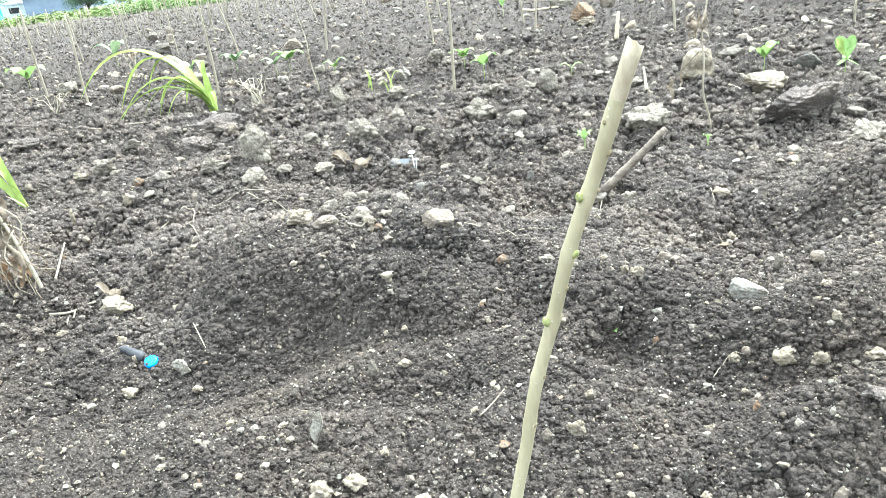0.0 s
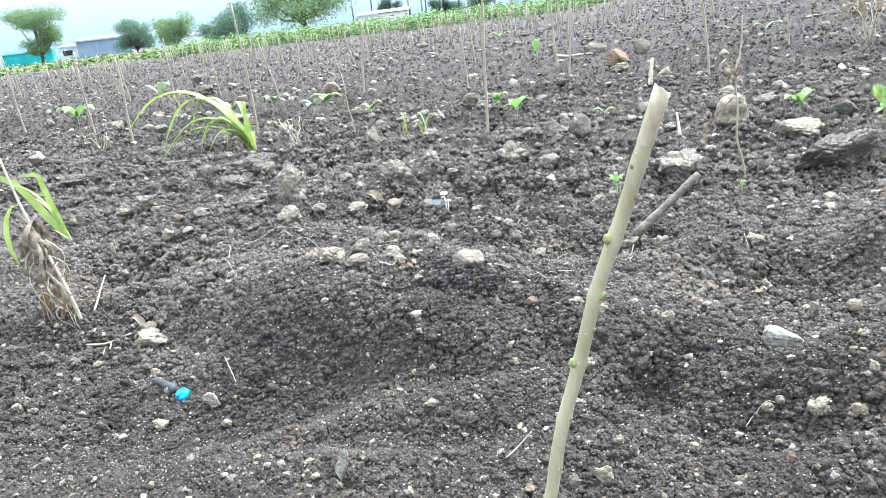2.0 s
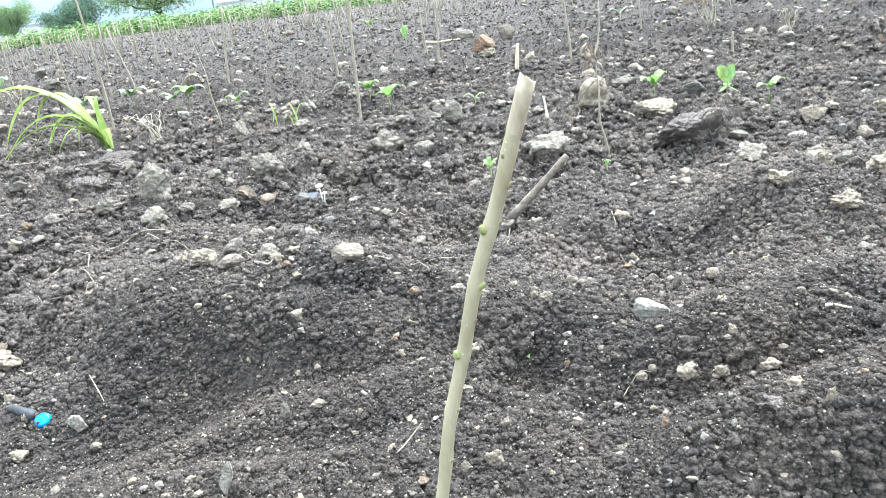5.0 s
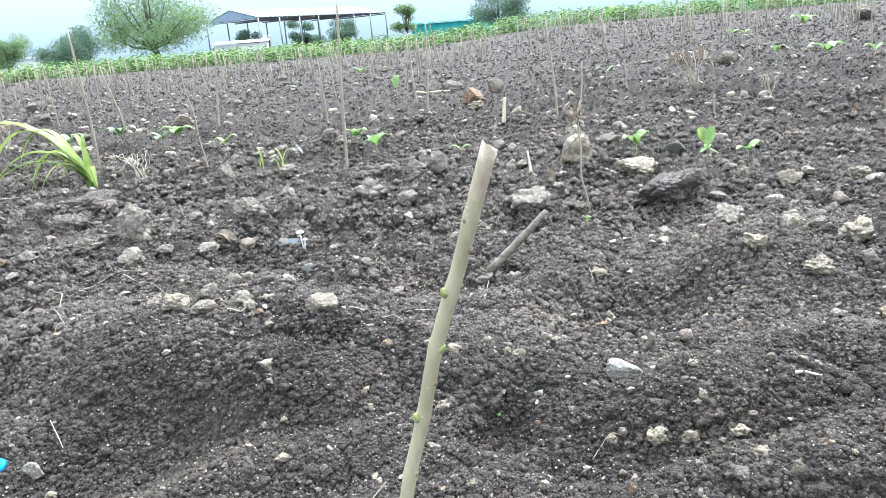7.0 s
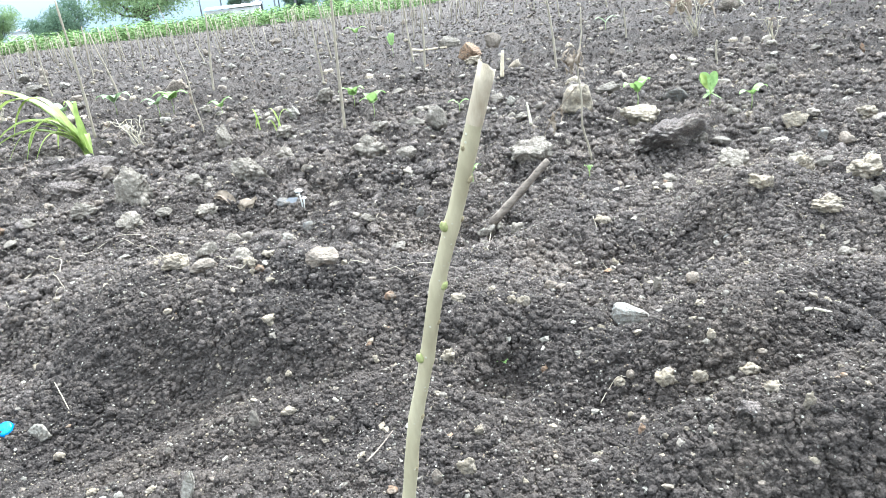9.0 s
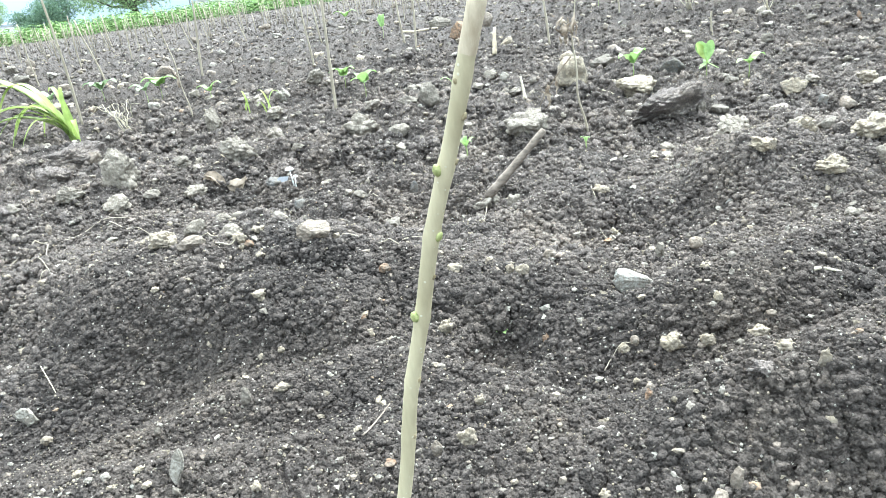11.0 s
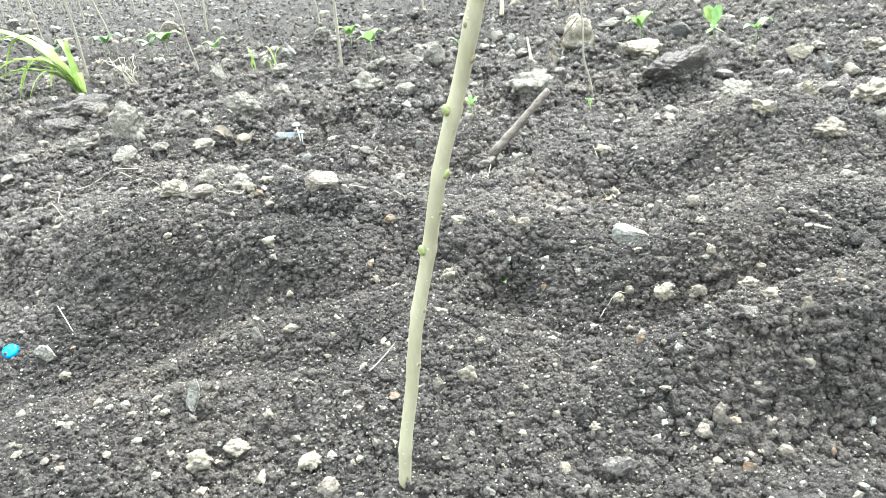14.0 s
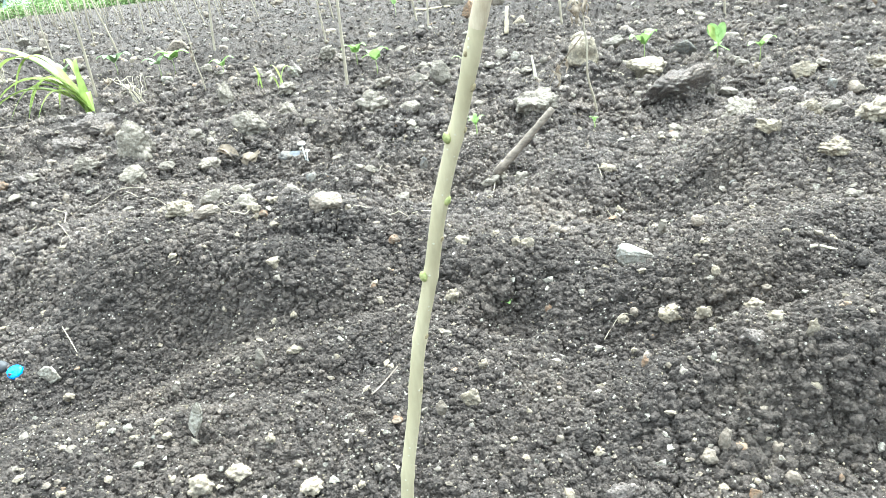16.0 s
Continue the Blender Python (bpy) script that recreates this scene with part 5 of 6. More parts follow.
def tree(x, y, tall, wide, crown_from, trunk, mat, seed, leaves, leaf_size, label, gaps=9):
    """A tree: tapered trunk with limbs, and a crown of many small leaves in clumps with gaps."""
    rnd, rng = random.Random(seed), np.random.default_rng(seed)
    thing = empty("tree", (x, y, float(relief(x, y))))
    tagged(thing, label, "tree")
    bm = bmesh.new()
    fork = tall * crown_from
    lean = rnd.uniform(-0.05, 0.05) * tall
    tube(bm, [(0, 0, -0.1), (lean * 0.3, 0, fork * 0.5), (lean, 0, fork), (lean * 1.3, 0, tall * 0.72)], [trunk * 1.25, trunk, trunk * 0.85, trunk * 0.3], 9)
    stem = part("trunk", bm, TREE_BARK, thing)
    centres, radii = [], []
    for k in range(gaps):
        a, r = k * 2.4 + rnd.uniform(-0.4, 0.4), wide * 0.5 * rnd.uniform(0.25, 0.80)
        tip = Vector((lean + math.cos(a) * r, math.sin(a) * r * 0.8, rnd.uniform(fork + (tall - fork) * 0.10, tall * 0.9)))
        start = Vector((lean, 0, fork * rnd.uniform(0.75, 1.15)))
        mid = start.lerp(tip, 0.5) + Vector((0, 0, -0.04 * tall))
        bm = bmesh.new()
        tube(bm, [start, mid, tip], [trunk * 0.5, trunk * 0.32, trunk * 0.10], 6)
        part("limb", bm, TREE_BARK, stem)
        for _ in range(3):
            centres.append(tip + Vector((rnd.uniform(-1, 1), rnd.uniform(-1, 1), rnd.uniform(-0.5, 0.6))) * wide * 0.11)
            q = wide * rnd.uniform(0.10, 0.19)
            radii.append((q * 1.2, q * 1.2, q * 0.8))
    v, f = leaf_cloud(None, None, [tuple(c) for c in centres], radii, leaves, leaf_size, rng)
    crown = from_arrays("crown", v, f, mat)
    crown.parent = thing
    return thing


tree(-22.6, 60, 7.6, 10.4, 0.20, 0.27, CROWN_LIGHT, 1, 18768, 0.101, "broad tree with a feathery green crown", 13)
tree(-27.6, 55, 2.8, 4.9, 0.10, 0.14, CROWN_DARK, 2, 14688, 0.069, "dense dark green bushy tree", 12)
tree(-38.4, 66, 3.0, 4.4, 0.12, 0.12, CROWN_LIGHT, 3, 12240, 0.073, "small round green tree", 11)
tree(-45.4, 70, 3.3, 5.0, 0.15, 0.14, CROWN_DARK, 4, 13056, 0.083, "dark green spreading tree beside a shed", 11)
tree(-57.0, 70, 6.0, 6.6, 0.20, 0.18, CROWN_LIGHT, 5, 17136, 0.092, "tall tree with feathery grey-green leaves", 12)
tree(-63.0, 66, 4.2, 6.0, 0.16, 0.16, CROWN_DARK, 6, 13056, 0.092, "dark green tree near a teal awning", 10)
tree(-15.8, 92, 3.6, 4.6, 0.14, 0.14, CROWN_DARK, 7, 9792, 0.092, "dark tree behind the open shed", 9)
tree(-11.4, 95, 3.2, 5.4, 0.14, 0.14, CROWN_DARK, 8, 9792, 0.092, "dark tree behind the open shed", 9)
tree(-2.9, 86, 4.4, 4.0, 0.22, 0.10, CROWN_LIGHT, 9, 5712, 0.092, "thin sparse tree behind the crop", 9)
tree(7.6, 82, 4.8, 8.0, 0.18, 0.16, CROWN_DARK, 10, 12240, 0.101, "broad dark tree behind the crop", 11)
tree(-18.6, 74, 2.2, 3.0, 0.2, 0.08, CROWN_DARK, 12, 4896, 0.073, "low dark bush near the open shed", 8)


def leafy_strip(name, mat, count, xs, ys, low, high, size, seed, label, category):
    """Plants side by side: leaves crowded on many small plants."""
    rng = np.random.default_rng(seed)
    plants = count // 24
    px, py = rng.uniform(*xs, plants), rng.uniform(*ys, plants)
    tall = rng.uniform(low, high, plants)
    who = rng.integers(0, plants, count)
    up = rng.uniform(0.02, 1, count)
    spread_r = 0.20 * (1.1 - 0.5 * up)
    ang = rng.uniform(0, 2 * np.pi, count)
    x = px[who] + np.cos(ang) * spread_r
    y = py[who] + np.sin(ang) * spread_r
    at = np.stack([x, y, relief(x, y) + tall[who] * up], 1)
    out = np.stack([np.cos(ang), np.sin(ang), rng.uniform(-0.5, 0.5, count)], 1)
    across_v = np.stack([-np.sin(ang), np.cos(ang), rng.uniform(-0.3, 0.3, count)], 1)
    s = size * rng.uniform(0.6, 1.25, count)[:, None]
    v = np.stack([at, at + out * s * 0.5 + across_v * s * 0.4, at + out * s, at + out * s * 0.5 - across_v * s * 0.4], 1).reshape(-1, 3)
    ob = from_arrays(name, v, np.arange(count * 4).reshape(-1, 4), mat)
    return tagged(ob, label, category, kind="stuff")


leafy_strip("crop_rows", CROP, 64000, (-16.5, 24.0), (26.0, 33.0), 0.36, 0.66, 0.115, 71, "bright green leafy crop along the field edge", "crop")
leafy_strip("verge", VERGE, 22000, (-46.0, -10.0), (27.0, 46.0), 0.10, 0.42, 0.20, 72, "pale green weeds along the field edge", "weeds")


def beam(bm, a, b, thick):
    a, b = Vector(a), Vector(b)
    tube(bm, [a, b], [thick, thick], 4)


def open_shed():
    """A steel shed with a low gabled sheet roof on posts."""
    corner, turn, deep, length, eave, ridge = Vector((-16.8, 72.0, 0)), 50.0, 9.0, 18.1, 3.5, 4.5
    u = Vector((math.cos(radians(turn)), math.sin(radians(turn)), 0))
    v = Vector((-u.y, u.x, 0))
    up = Vector((0, 0, 1))
    thing = empty("open_shed")
    tagged(thing, "open steel shed with a low grey gabled roof", "shed")
    for d in (0.0, 1.0):
        for k in range(8):
            p = corner + u * length * k / 7 + v * deep * d
            bm = bmesh.new()
            beam(bm, p + up * 0.2, p + up * eave, 0.075)
            part("post", bm, STEEL, thing)
    for d in (0.0, 0.5):
        a = corner + v * deep * d + up * (eave if d == 0 else ridge)
        b = corner + v * deep * (d + 0.5) + up * (ridge if d == 0 else eave)
        bm = bmesh.new()
        ribs = 60
        rows = []
        for k in range(ribs + 1):
            o = u * (length * k / ribs) + up * (0.05 if k % 2 else 0.0)
            rows.append([bm.verts.new(q + o + up * h) for q in (a, b) for h in (0.0, 0.06)])
        for r, s in zip(rows, rows[1:]):
            bm.faces.new((r[0], r[2], s[2], s[0]))
            bm.faces.new((r[1], s[1], s[3], r[3]))
            bm.faces.new((r[0], s[0], s[1], r[1]))
            bm.faces.new((r[2], r[3], s[3], s[2]))
        flat(part("roof_slope", bm, ROOF_GREY, thing))
    for k in (0, 5):
        o = corner + u * length * k / 5
        bm = bmesh.new()
        tri = [bm.verts.new(o + v * deep * q + up * h + u * w) for w in (0.0, 0.05) for q, h in ((0, eave), (1, eave), (0.5, ridge - 0.03))]
        bm.faces.new(tri[:3])
        bm.faces.new(tri[3:][::-1])
        for i in range(3):
            bm.faces.new((tri[i], tri[(i + 1) % 3], tri[3 + (i + 1) % 3], tri[3 + i]))
        flat(part("gable", bm, SHEET_BLUE, thing))
    for k in range(6):
        o = corner + u * length * k / 5
        bm = bmesh.new()
        beam(bm, o + up * (eave - 0.1), o + v * deep + up * (eave - 0.1), 0.06)
        part("tie_beam", bm, STEEL, thing)


open_shed()


def hut(name, x, y, wide, deep, tall, turn, wall_mat, roof_mat, label, category, slope=0.25, openings=()):
    """A low building with a sloping sheet roof; openings of (offset, width, bottom, top, material)."""
    thing = empty(name, (x, y, float(relief(x, y)) - 0.1))
    thing.rotation_euler = (0, 0, radians(turn))
    tagged(thing, label, category)
    bm = bmesh.new()
    box(bm, (wide, deep, tall), (0, 0, tall / 2))
    flat(part("wall", bm, wall_mat, thing))
    bm = bmesh.new()
    ribs, rows = 40, []
    for k in range(ribs + 1):
        px = -wide * 0.53 + wide * 1.06 * k / ribs
        b = 0.03 if k % 2 else 0.0
        rows.append([bm.verts.new((px, py, tall + 0.06 + b + h + slope * (0.5 + py / deep))) for py in (-deep * 0.56, deep * 0.56) for h in (0.0, 0.07)])
    for r, s in zip(rows, rows[1:]):
        bm.faces.new((r[0], r[2], s[2], s[0]))
        bm.faces.new((r[1], s[1], s[3], r[3]))
        bm.faces.new((r[0], s[0], s[1], r[1]))
        bm.faces.new((r[2], r[3], s[3], s[2]))
    flat(part("roof", bm, roof_mat, thing))
    for o, w, lo, hi, mat in openings:
        bm = bmesh.new()
        box(bm, (w, 0.08, hi - lo), (o, -deep / 2 - 0.03, (lo + hi) / 2))
        flat(part("door" if lo < 0.3 else "window", bm, mat, thing))
    return thing


hut("metal_shed", -66.4, 95, 7.2, 5, 2.5, 30, SHEET_BLUE, ROOF_GREY, "blue-grey sheet metal shed at the field edge", "shed", 0.4)
hut("farm_hut", -71.6, 96, 5.0, 4, 2.0, 30, WHITE_WALL, ROOF_GREY, "low whitewashed hut with a cream door", "hut", 0.3, ((1.2, 2.0, 0.05, 1.9, CREAM_PAINT), (-1.4, 1.3, 0.9, 1.6, INNER_SHADE)))
hut("teal_awning", -73.5, 88, 6.0, 4, 1.8, 32, TEAL, TEAL, "teal sheet awning among dark trees", "awning", 0.3)
hut("white_house", -49.5, 92, 4.6, 4, 1.5, 20, WHITE_WALL, ROOF_GREY, "low white house far behind the weeds", "house", 0.3, ((0.8, 1.0, 0.1, 1.2, INNER_SHADE),))
hut("white_tunnel", -17.2, 66, 4.6, 3, 1.15, 10, WHITE_WALL, WHITE_WALL, "low white sheeted tunnel beside the open shed", "greenhouse", 0.2)
hut("teal_shed", 2.8, 92, 10.2, 5, 1.9, -2, TEAL, TEAL, "long teal sheet shed behind the crop", "shed", 0.35)
hut("grey_house", -20.4, 84, 3.6, 3, 1.6, 10, STEEL, ROOF_GREY, "low grey house behind the weeds", "house", 0.4)

# stones, placed one by one
stone(-0.2259, 1.1179, 0.0577, 0.0358, "tan")
stone(-0.4458, 1.1712, 0.0520, 0.0325, "tan")
stone(-0.5072, 1.2080, 0.0563, 0.0270, "cream")
stone(-0.4614, 1.2467, 0.0388, 0.0319, "crust")
stone(-0.3817, 1.1939, 0.0434, 0.0260, "crust")
stone(-0.3536, 1.1467, 0.0229, 0.0188, "cream")
stone(-0.3337, 1.1252, 0.0164, 0.0143, "orange")
stone(-0.3304, 1.1846, 0.0234, 0.0139, "cream")
stone(-0.4001, 1.6271, 0.0374, 0.0216, "white")
stone(-0.2955, 0.9834, 0.0203, 0.0185, "cream")
stone(-0.8977, 1.9591, 0.1111, 0.1039, "crust")
stone(-1.2250, 2.2200, 0.1092, 0.0588, "clod")
stone(-1.2860, 2.5255, 0.1963, 0.0982, "clod")
stone(-1.2113, 2.4743, 0.0638, 0.0501, "tan")
stone(-0.8502, 1.8010, 0.0770, 0.0402, "crust")
stone(-0.6697, 1.8707, 0.0569, 0.0301, "crust")
stone(-0.5806, 2.0471, 0.0923, 0.0816, "crust")
stone(-0.5600, 2.4727, 0.0717, 0.0337, "crust")
stone(-0.9202, 2.9614, 0.0767, 0.0818, "crust")
stone(-0.1323, 2.3856, 0.0840, 0.0400, "grey")
stone(-0.0148, 2.6789, 0.0799, 0.0888, "grey")
stone(-0.2280, 2.6971, 0.0628, 0.0404, "crust")
stone(0.2484, 1.9487, 0.1190, 0.0694, "crust")
stone(0.1466, 1.5092, 0.0370, 0.0330, "grey")
stone(0.3342, 1.4571, 0.0352, 0.0221, "cream")
stone(0.3924, 1.0822, 0.0260, 0.0208, "tan")
stone(0.1588, 1.1268, 0.0227, 0.0186, "tan")
stone(0.0974, 0.9871, 0.0219, 0.0183, "cream")
stone(0.0802, 1.0016, 0.0138, 0.0138, "cream")
stone(-0.1110, 1.0565, 0.0191, 0.0163, "orange")
stone(-0.0388, 1.0636, 0.0250, 0.0173, "crust")
stone(0.3269, 1.0606, 0.0161, 0.0222, "grey")
stone(0.3121, 1.1006, 0.0167, 0.0125, "cream")
stone(0.1108, 0.8778, 0.0145, 0.0204, "orange")
stone(-0.9250, 1.1662, 0.0674, 0.0415, "cream")
stone(-0.9925, 1.0849, 0.0245, 0.0167, "cream")
stone(-0.8378, 1.0397, 0.0214, 0.0214, "cream")
stone(-0.6646, 0.9388, 0.0284, 0.0295, "white")
stone(-0.7357, 0.8886, 0.0296, 0.0190, "cream")
stone(-0.9836, 1.0060, 0.0173, 0.0136, "cream")
stone(-0.2509, 0.8397, 0.0219, 0.0143, "cream")
stone(-0.1434, 0.9504, 0.0089, 0.0116, "orange")
stone(-0.2630, 0.9190, 0.0107, 0.0098, "cream")
stone(-1.2145, 1.8128, 0.0364, 0.0273, "orange")
stone(-1.4613, 2.0320, 0.0787, 0.0497, "crust")
stone(0.6781, 2.3773, 0.1236, 0.0783, "cream")
stone(0.9056, 2.6757, 0.0984, 0.0586, "dark")
stone(0.6840, 2.0767, 0.2054, 0.1027, "clod")
stone(0.7604, 1.7992, 0.0929, 0.0564, "crust")
stone(0.7744, 2.0587, 0.0315, 0.0315, "grey")
stone(0.7076, 2.9276, 0.0946, 0.0374, "grey")
stone(0.2560, 0.7994, 0.0278, 0.0229, "cream")
stone(0.2981, 0.7894, 0.0213, 0.0181, "cream")
stone(0.2001, 0.8219, 0.0182, 0.0124, "cream")
stone(-0.5939, 3.7848, 0.1131, 0.0691, "crust")
stone(-1.8733, 5.1790, 0.1796, 0.0629, "tan")
stone(0.2610, 5.0754, 0.1826, 0.1245, "orange")
stone(0.4825, 5.6896, 0.1398, 0.1304, "tan")
stone(0.2599, 4.8299, 0.1187, 0.0554, "cream")
stone(0.1467, 6.5970, 0.1937, 0.0861, "grey")
stone(-0.6626, 2.9579, 0.0751, 0.0400, "crust")
stone(-2.9416, 4.0250, 0.1382, 0.1057, "crust")
stone(1.0672, 2.1080, 0.0861, 0.0626, "cream")
stone(0.7200, 1.3827, 0.0524, 0.0367, "cream")
stone(0.7716, 1.3894, 0.0400, 0.0267, "grey")
stone(0.8009, 1.2982, 0.0770, 0.0282, "cream")
stone(1.2891, 2.0970, 0.0774, 0.0529, "cream")
stone(1.1018, 1.8851, 0.0436, 0.0327, "tan")
stone(0.6023, 1.2966, 0.0485, 0.0182, "cream")
stone(0.6844, 1.2119, 0.0522, 0.0261, "cream")
stone(0.6661, 1.1136, 0.0294, 0.0169, "grey")
stone(0.7479, 1.1102, 0.0255, 0.0197, "cream")
stone(0.3554, 0.7796, 0.0242, 0.0121, "cream")
stone(0.3182, 0.6417, 0.0231, 0.0149, "cream")
stone(0.3347, 0.6024, 0.0106, 0.0171, "cream")
stone(0.3794, 0.7990, 0.0148, 0.0107, "tan")
stone(0.1961, 0.6995, 0.0117, 0.0146, "orange")
stone(0.0062, 0.7219, 0.0123, 0.0108, "cream")
stone(0.0967, 0.7323, 0.0148, 0.0096, "cream")
stone(0.3209, 0.8187, 0.0114, 0.0146, "cream")
stone(2.6018, 6.3368, 0.1780, 0.1335, "tan")
stone(-0.2519, 2.4335, 0.1217, 0.0487, "crust")
stone(-1.0008, 1.8632, 0.0704, 0.0423, "crust")
stone(-0.2915, 0.5585, 0.0296, 0.0198, "cream")
stone(-0.2566, 0.5712, 0.0282, 0.0184, "cream")
stone(-0.1806, 0.5524, 0.0224, 0.0130, "cream")
stone(-0.2284, 0.6101, 0.0113, 0.0100, "cream")
stone(-0.0116, 0.6613, 0.0211, 0.0179, "cream")
stone(-0.0466, 0.6542, 0.0127, 0.0166, "tan")
stone(-0.0950, 0.6352, 0.0138, 0.0081, "orange")
stone(-0.0139, 0.6195, 0.0068, 0.0068, "white")
stone(0.1130, 0.5646, 0.0177, 0.0112, "cream")
stone(0.2094, 0.5336, 0.0171, 0.0177, "tan")
stone(0.2274, 0.5422, 0.0119, 0.0202, "tan")
stone(0.2760, 0.5018, 0.0154, 0.0130, "tan")
stone(0.2305, 0.4808, 0.0113, 0.0124, "orange")
stone(0.2753, 0.5359, 0.0085, 0.0110, "tan")
stone(0.2407, 0.6105, 0.0067, 0.0104, "white")
stone(-0.3926, 0.6449, 0.0119, 0.0084, "cream")
stone(-0.6222, 0.8991, 0.0195, 0.0137, "cream")
stone(-0.3568, 0.6470, 0.0110, 0.0076, "cream")
stone(0.3705, 0.5570, 0.0140, 0.0083, "cream")
stone(-0.7702, 1.1370, 0.0235, 0.0164, "cream")
stone(-0.4574, 1.8885, 0.0474, 0.0294, "dark")
stone(-0.3104, 1.0892, 0.0159, 0.0114, "cream")
stone(-2.5419, 5.0635, 0.0932, 0.0480, "grey")
stone(-4.413, 8.182, 0.1273, 0.1273, "tan")
stone(-0.1042, 2.9005, 0.0777, 0.0465, "grey")
stone(-0.2101, 3.8537, 0.0710, 0.0406, "grey")
stone(-0.0926, 3.2205, 0.0600, 0.0429, "grey")
stone(-0.7186, 3.5055, 0.0651, 0.0651, "white")
stone(-0.7738, 1.8384, 0.0463, 0.0308, "grey")
stone(-0.3518, 1.6539, 0.0281, 0.0234, "dark")
stone(-0.9497, 1.7443, 0.0177, 0.0118, "white")
stone(-0.7777, 1.5670, 0.0252, 0.0108, "white")
stone(-0.7718, 1.2534, 0.0161, 0.0110, "cream")
stone(-0.4781, 1.0595, 0.0156, 0.0075, "cream")
stone(-1.1207, 1.7943, 0.0453, 0.0151, "grey")
stone(-1.1324, 1.7175, 0.0341, 0.0146, "grey")
stone(-0.7783, 2.0957, 0.0692, 0.0208, "grey")
stone(-0.2058, 1.6762, 0.0332, 0.0170, "grey")
stone(-0.0770, 1.7135, 0.0213, 0.0290, "dark")
stone(-0.1287, 1.5725, 0.0409, 0.0200, "grey")
stone(1.0476, 1.9076, 0.0263, 0.0294, "dark")
stone(-0.0030, 1.0163, 0.0230, 0.0145, "cream")
stone(0.3308, 1.3641, 0.0176, 0.0143, "cream")
stone(0.5238, 1.2647, 0.0146, 0.0146, "dark")
stone(0.5072, 0.8894, 0.0150, 0.0097, "cream")
stone(0.4352, 0.8739, 0.0115, 0.0095, "cream")
stone(0.3241, 0.8738, 0.0116, 0.0095, "cream")
stone(0.2612, 3.1760, 0.0589, 0.0420, "grey")
stone(0.3113, 3.0745, 0.0409, 0.0409, "white")
stone(0.3072, 2.6715, 0.0544, 0.0315, "grey")
stone(0.3975, 2.8109, 0.0299, 0.0239, "grey")
stone(0.5069, 1.2731, 0.0133, 0.0088, "white")
stone(0.5336, 1.0677, 0.0088, 0.0088, "white")
stone(0.3625, 1.4005, 0.0114, 0.0114, "white")
stone(0.0696, 1.6028, 0.0257, 0.0129, "grey")
stone(0.7637, 1.1946, 0.0271, 0.0271, "grey")
stone(0.9785, 2.3378, 0.0440, 0.0277, "grey")
stone(1.0244, 2.3268, 0.0376, 0.0276, "cream")
stone(0.8199, 2.0400, 0.0501, 0.0278, "grey")
stone(0.5814, 1.7765, 0.0397, 0.0159, "grey")
stone(-0.2942, 0.8258, 0.0148, 0.0221, "grey")
stone(-0.1550, 0.5163, 0.0240, 0.0214, "tan")
stone(-0.4088, 0.6661, 0.0115, 0.0080, "white")
stone(-0.4255, 0.6629, 0.0106, 0.0071, "white")
stone(-0.4398, 0.5679, 0.0103, 0.0071, "cream")
stone(-0.4830, 0.6527, 0.0124, 0.0062, "cream")
stone(-0.4645, 0.5849, 0.0106, 0.0057, "tan")
stone(-0.4106, 0.8034, 0.0094, 0.0131, "grey")
stone(-0.3295, 0.8225, 0.0095, 0.0085, "grey")
stone(-0.3224, 0.6360, 0.0086, 0.0086, "grey")
stone(-0.3272, 0.5762, 0.0080, 0.0056, "cream")
stone(-0.1967, 0.5837, 0.0100, 0.0081, "tan")
stone(-0.1286, 0.5510, 0.0096, 0.0047, "cream")
stone(-0.1120, 0.5651, 0.0097, 0.0078, "grey")
stone(-0.1910, 0.5240, 0.0082, 0.0067, "tan")
stone(-0.1069, 0.6135, 0.0074, 0.0059, "white")
stone(0.2159, 0.8220, 0.0114, 0.0114, "tan")
stone(0.0754, 0.5834, 0.0087, 0.0087, "tan")
stone(0.0862, 0.4873, 0.0091, 0.0091, "white")
stone(0.4037, 0.6225, 0.0095, 0.0064, "cream")
stone(0.3865, 0.6357, 0.0096, 0.0064, "orange")
stone(0.3192, 0.5022, 0.0078, 0.0078, "orange")
stone(0.3717, 0.5287, 0.0104, 0.0082, "white")
stone(0.2562, 0.5079, 0.0065, 0.0051, "cream")
stone(0.2013, 0.7725, 0.0089, 0.0079, "cream")
stone(0.4167, 0.7961, 0.0089, 0.0079, "white")
stone(0.2386, 0.8690, 0.0117, 0.0085, "cream")
stone(-0.0259, 0.9011, 0.0223, 0.0223, "cream")
stone(0.3177, 0.4544, 0.0066, 0.0066, "grey")
stone(0.2834, 0.6161, 0.0276, 0.0178, "clod")
stone(0.1200, 0.5061, 0.0324, 0.0235, "clod")
stone(0.2420, 0.5692, 0.0077, 0.0046, "white")
stone(0.0281, 0.5884, 0.0088, 0.0056, "cream")
stone(0.0503, 0.6333, 0.0067, 0.0067, "cream")
stone(-1.1842, 1.7015, 0.0350, 0.0306, "cream")
stone(-1.5206, 1.9872, 0.0508, 0.0254, "cream")
stone(-1.3041, 1.6138, 0.0136, 0.0341, "cream")
stone(-1.1228, 1.3112, 0.0155, 0.0127, "orange")
stone(-1.2550, 1.5740, 0.0250, 0.0183, "tan")
stone(-1.5169, 2.3082, 0.0571, 0.0205, "grey")
stone(-2.6435, 2.9665, 0.1050, 0.0450, "grey")
stone(-2.5367, 3.8901, 0.0937, 0.0562, "tan")
stone(-0.9882, 1.6993, 0.0171, 0.0214, "tan")
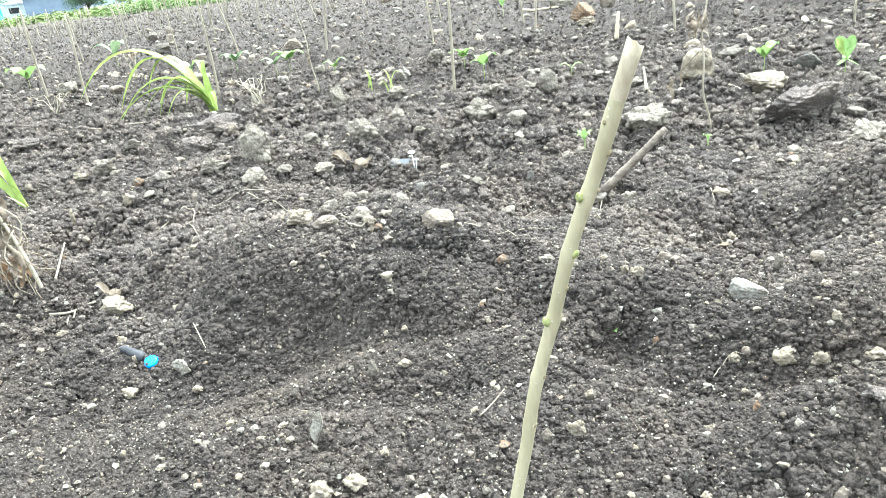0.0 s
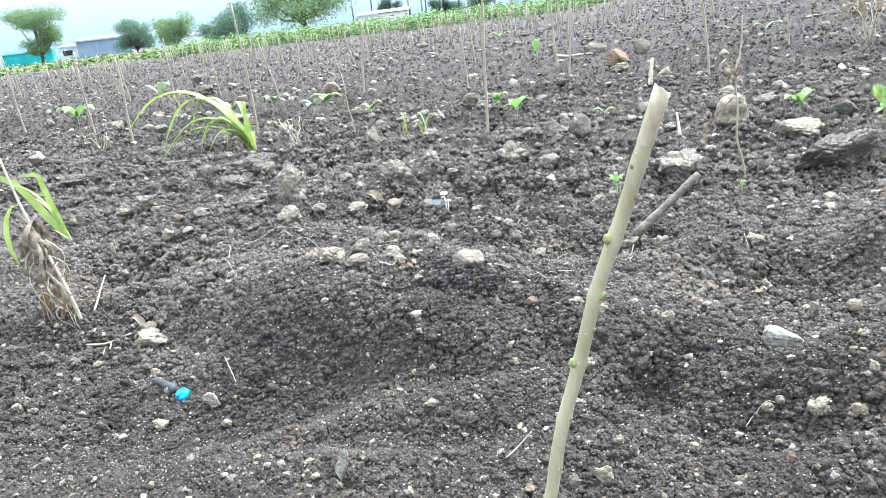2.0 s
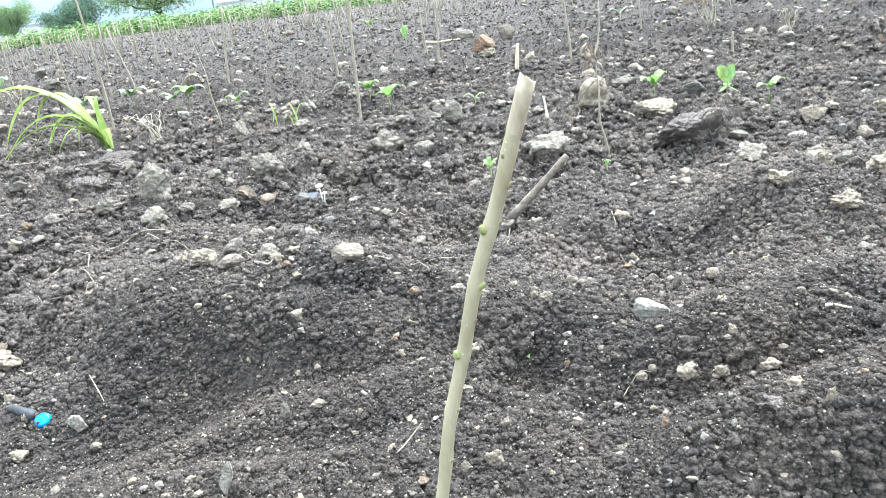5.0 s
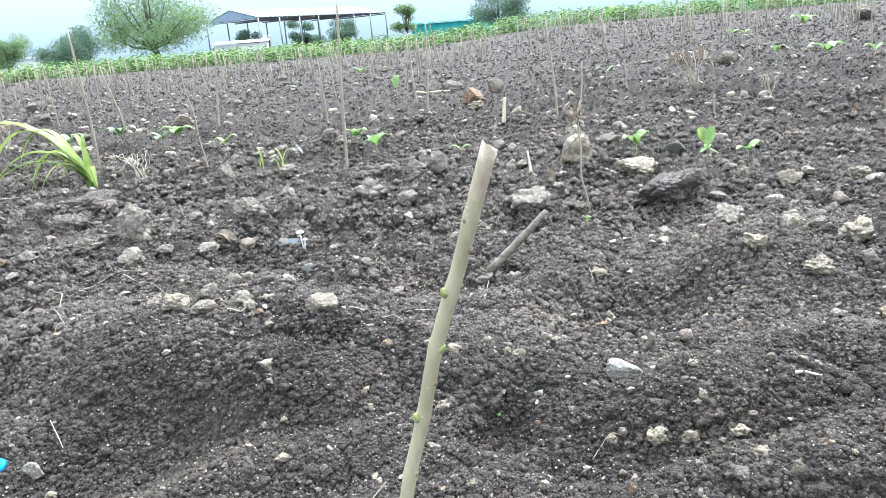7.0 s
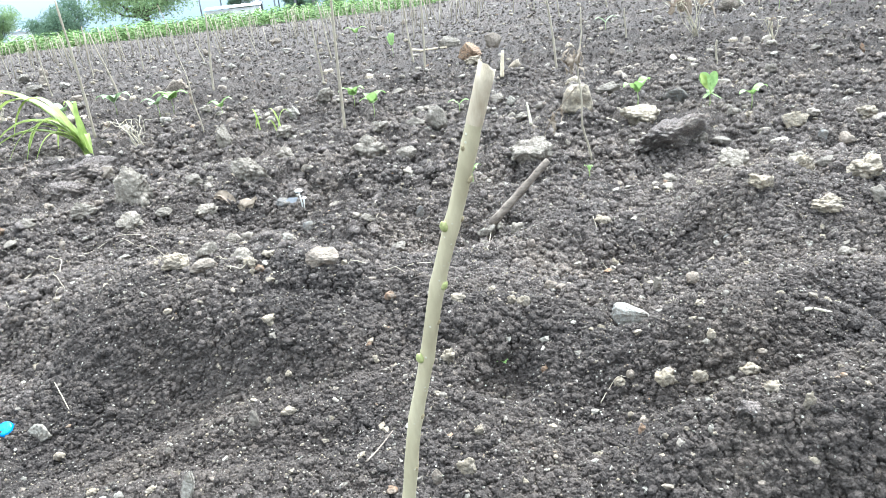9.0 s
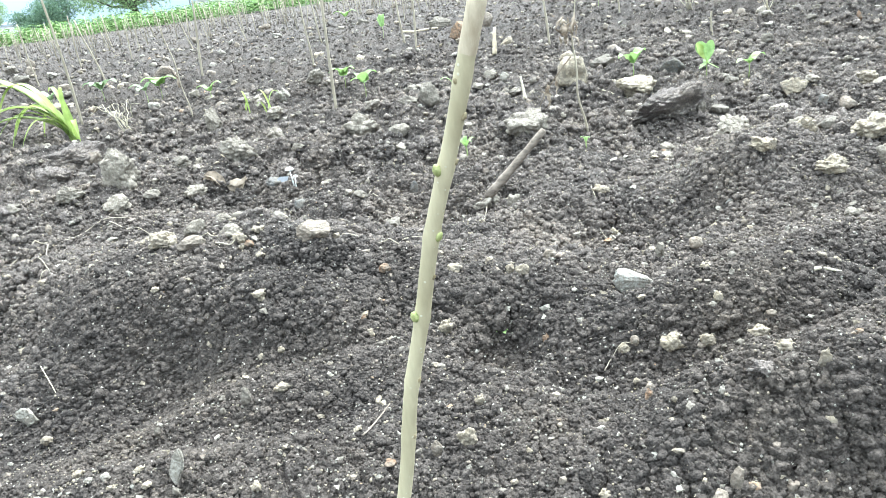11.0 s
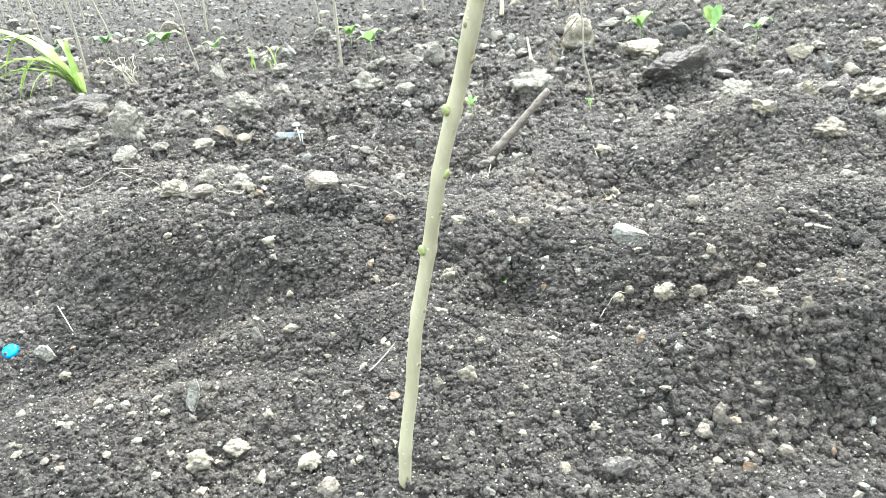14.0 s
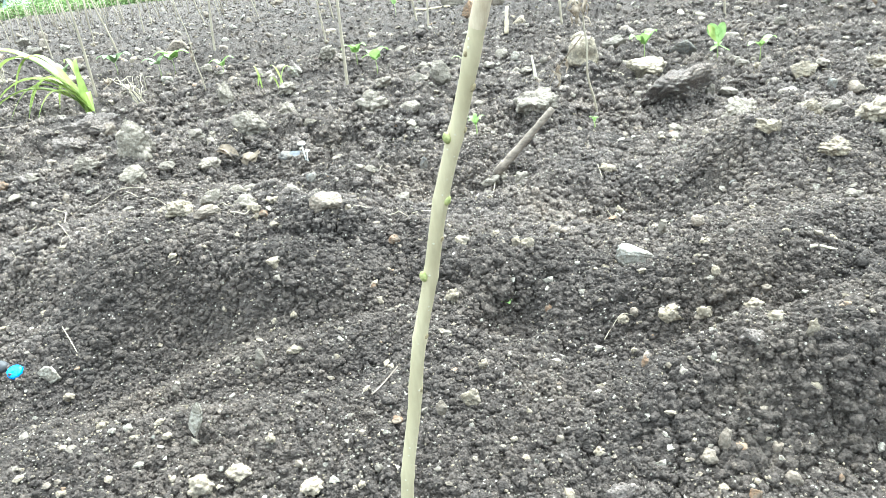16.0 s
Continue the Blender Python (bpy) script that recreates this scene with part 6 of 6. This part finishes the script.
stone(-1.2913, 1.4589, 0.0158, 0.0127, "cream")
stone(-1.6996, 1.9644, 0.0255, 0.0255, "tan")
stone(-2.1067, 2.5235, 0.0962, 0.0449, "clod")
stone(-1.1672, 1.8701, 0.0422, 0.0207, "grey")
stone(-0.9798, 0.8633, 0.0168, 0.0136, "white")
stone(-0.9633, 0.8753, 0.0181, 0.0118, "cream")
stone(-0.7702, 0.8345, 0.0150, 0.0130, "white")
stone(-0.8790, 0.8871, 0.0137, 0.0096, "cream")
stone(-0.7675, 0.9700, 0.0134, 0.0167, "cream")
stone(-0.8445, 1.1188, 0.0137, 0.0087, "cream")
stone(-0.4612, 0.7002, 0.0107, 0.0083, "cream")
stone(-0.3770, 0.6765, 0.0141, 0.0071, "cream")
stone(-0.5795, 0.6401, 0.0079, 0.0079, "cream")
stone(-0.8286, 0.7404, 0.0093, 0.0102, "white")
stone(-0.702, 8.845, 0.1403, 0.0935, "grey")
stone(-0.761, 11.290, 0.1585, 0.0990, "tan")
stone(-0.443, 13.208, 0.1389, 0.0926, "tan")
stone(-2.438, 11.497, 0.1616, 0.0727, "tan")
stone(-1.828, 9.220, 0.1301, 0.0586, "white")
stone(-2.0195, 7.2935, 0.0827, 0.0465, "white")
stone(-3.166, 10.199, 0.0898, 0.0898, "tan")
stone(-2.051, 8.074, 0.0571, 0.0571, "tan")
stone(7.560, 12.725, 0.4517, 0.2710, "tan")
stone(1.4754, 3.1447, 0.0541, 0.0387, "grey")
stone(1.8457, 5.9276, 0.0856, 0.0628, "grey")
stone(1.8947, 3.5680, 0.0436, 0.0244, "grey")
stone(1.9807, 3.3178, 0.0260, 0.0406, "orange")
stone(-4.985, 9.268, 0.1147, 0.1311, "tan")
stone(-2.6447, 5.2690, 0.0943, 0.0471, "tan")
stone(-4.950, 8.752, 0.1859, 0.0930, "grey")
stone(-3.6006, 6.4839, 0.1613, 0.0691, "grey")
stone(-3.4310, 6.6972, 0.0951, 0.0428, "white")
# stakes of the planted rows nearest the path
stake(-1.6556, 3.3759, 0.642, -0.006)
stake(-3.3156, 6.2121, 0.514, -0.020)
stake(-2.3383, 5.2991, 0.472, -0.103)
stake(-3.869, 8.228, 0.549, 0.013)
stake(-3.379, 8.451, 0.392, 0.005)
stake(-3.960, 10.252, 0.370, -0.010)
stake(-1.5703, 5.0630, 0.509, 0.049)
stake(-2.963, 10.229, 0.478, -0.098)
stake(-2.721, 8.680, 0.439, -0.099)
stake(-2.150, 8.977, 0.514, -0.125)
stake(-5.944, 10.170, 0.354, -0.034)
stake(-6.376, 11.619, 0.355, 0.047)
stake(-4.753, 12.748, 0.378, -0.105)
stake(-5.044, 11.987, 0.596, -0.064)
stake(-5.061, 10.301, 0.360, -0.080)
stake(-2.746, 11.400, 0.447, -0.031)
stake(-3.940, 15.027, 0.381, 0.009)
stake(-0.4326, 3.1607, 0.707, 0.043)
stake(-0.9618, 6.8771, 0.501, -0.059)
stake(-0.7415, 4.7526, 0.394, -0.010)
stake(-0.0708, 5.1362, 0.608, 0.037)
stake(-0.1554, 5.6566, 0.544, -0.040)
stake(-0.205, 8.638, 0.624, 0.025)
stake(0.114, 11.307, 0.729, -0.138)
stake(0.597, 12.103, 0.544, 0.015)
stake(0.736, 11.076, 0.441, 0.065)
stake(-0.044, 12.536, 0.527, -0.022)
stake(-1.081, 12.758, 0.582, -0.027)
stake(-0.820, 15.167, 0.430, 0.042)
stake(-1.453, 22.928, 0.390, -0.080)
stake(-1.222, 16.722, 0.504, 0.012)
stake(-1.481, 14.566, 0.345, -0.012)
stake(0.7013, 4.1274, 0.523, -0.057)
stake(1.438, 10.065, 0.545, 0.035)
stake(1.424, 8.025, 0.497, -0.036)
stake(2.051, 8.437, 0.448, -0.096)
stake(3.857, 9.515, 0.663, -0.019)
stake(3.0061, 6.6797, 0.591, -0.016)
stake(1.3188, 4.9270, 0.194, -0.008)
stake(4.6397, 7.6059, 0.646, -0.078)
stake(6.262, 14.627, 0.687, -0.034)
stake(4.963, 16.151, 0.515, -0.120)
stake(1.4586, 3.7022, 0.115, -0.000)
stake(-4.0533, 4.5482, 0.555, -0.016)
stake(-2.8854, 3.7550, 0.493, 0.007)
stake(-2.5416, 3.6091, 0.473, 0.014)
stake(-4.3898, 6.3882, 0.461, -0.023)
stake(-6.933, 8.236, 0.443, -0.037)
stake(-8.145, 9.305, 0.480, -0.002)
stake(-3.8463, 6.2983, 0.571, 0.008)
stake(-23.618, 30.666, 1.008, -0.149)
stake(-7.037, 12.770, 0.301, 0.048)
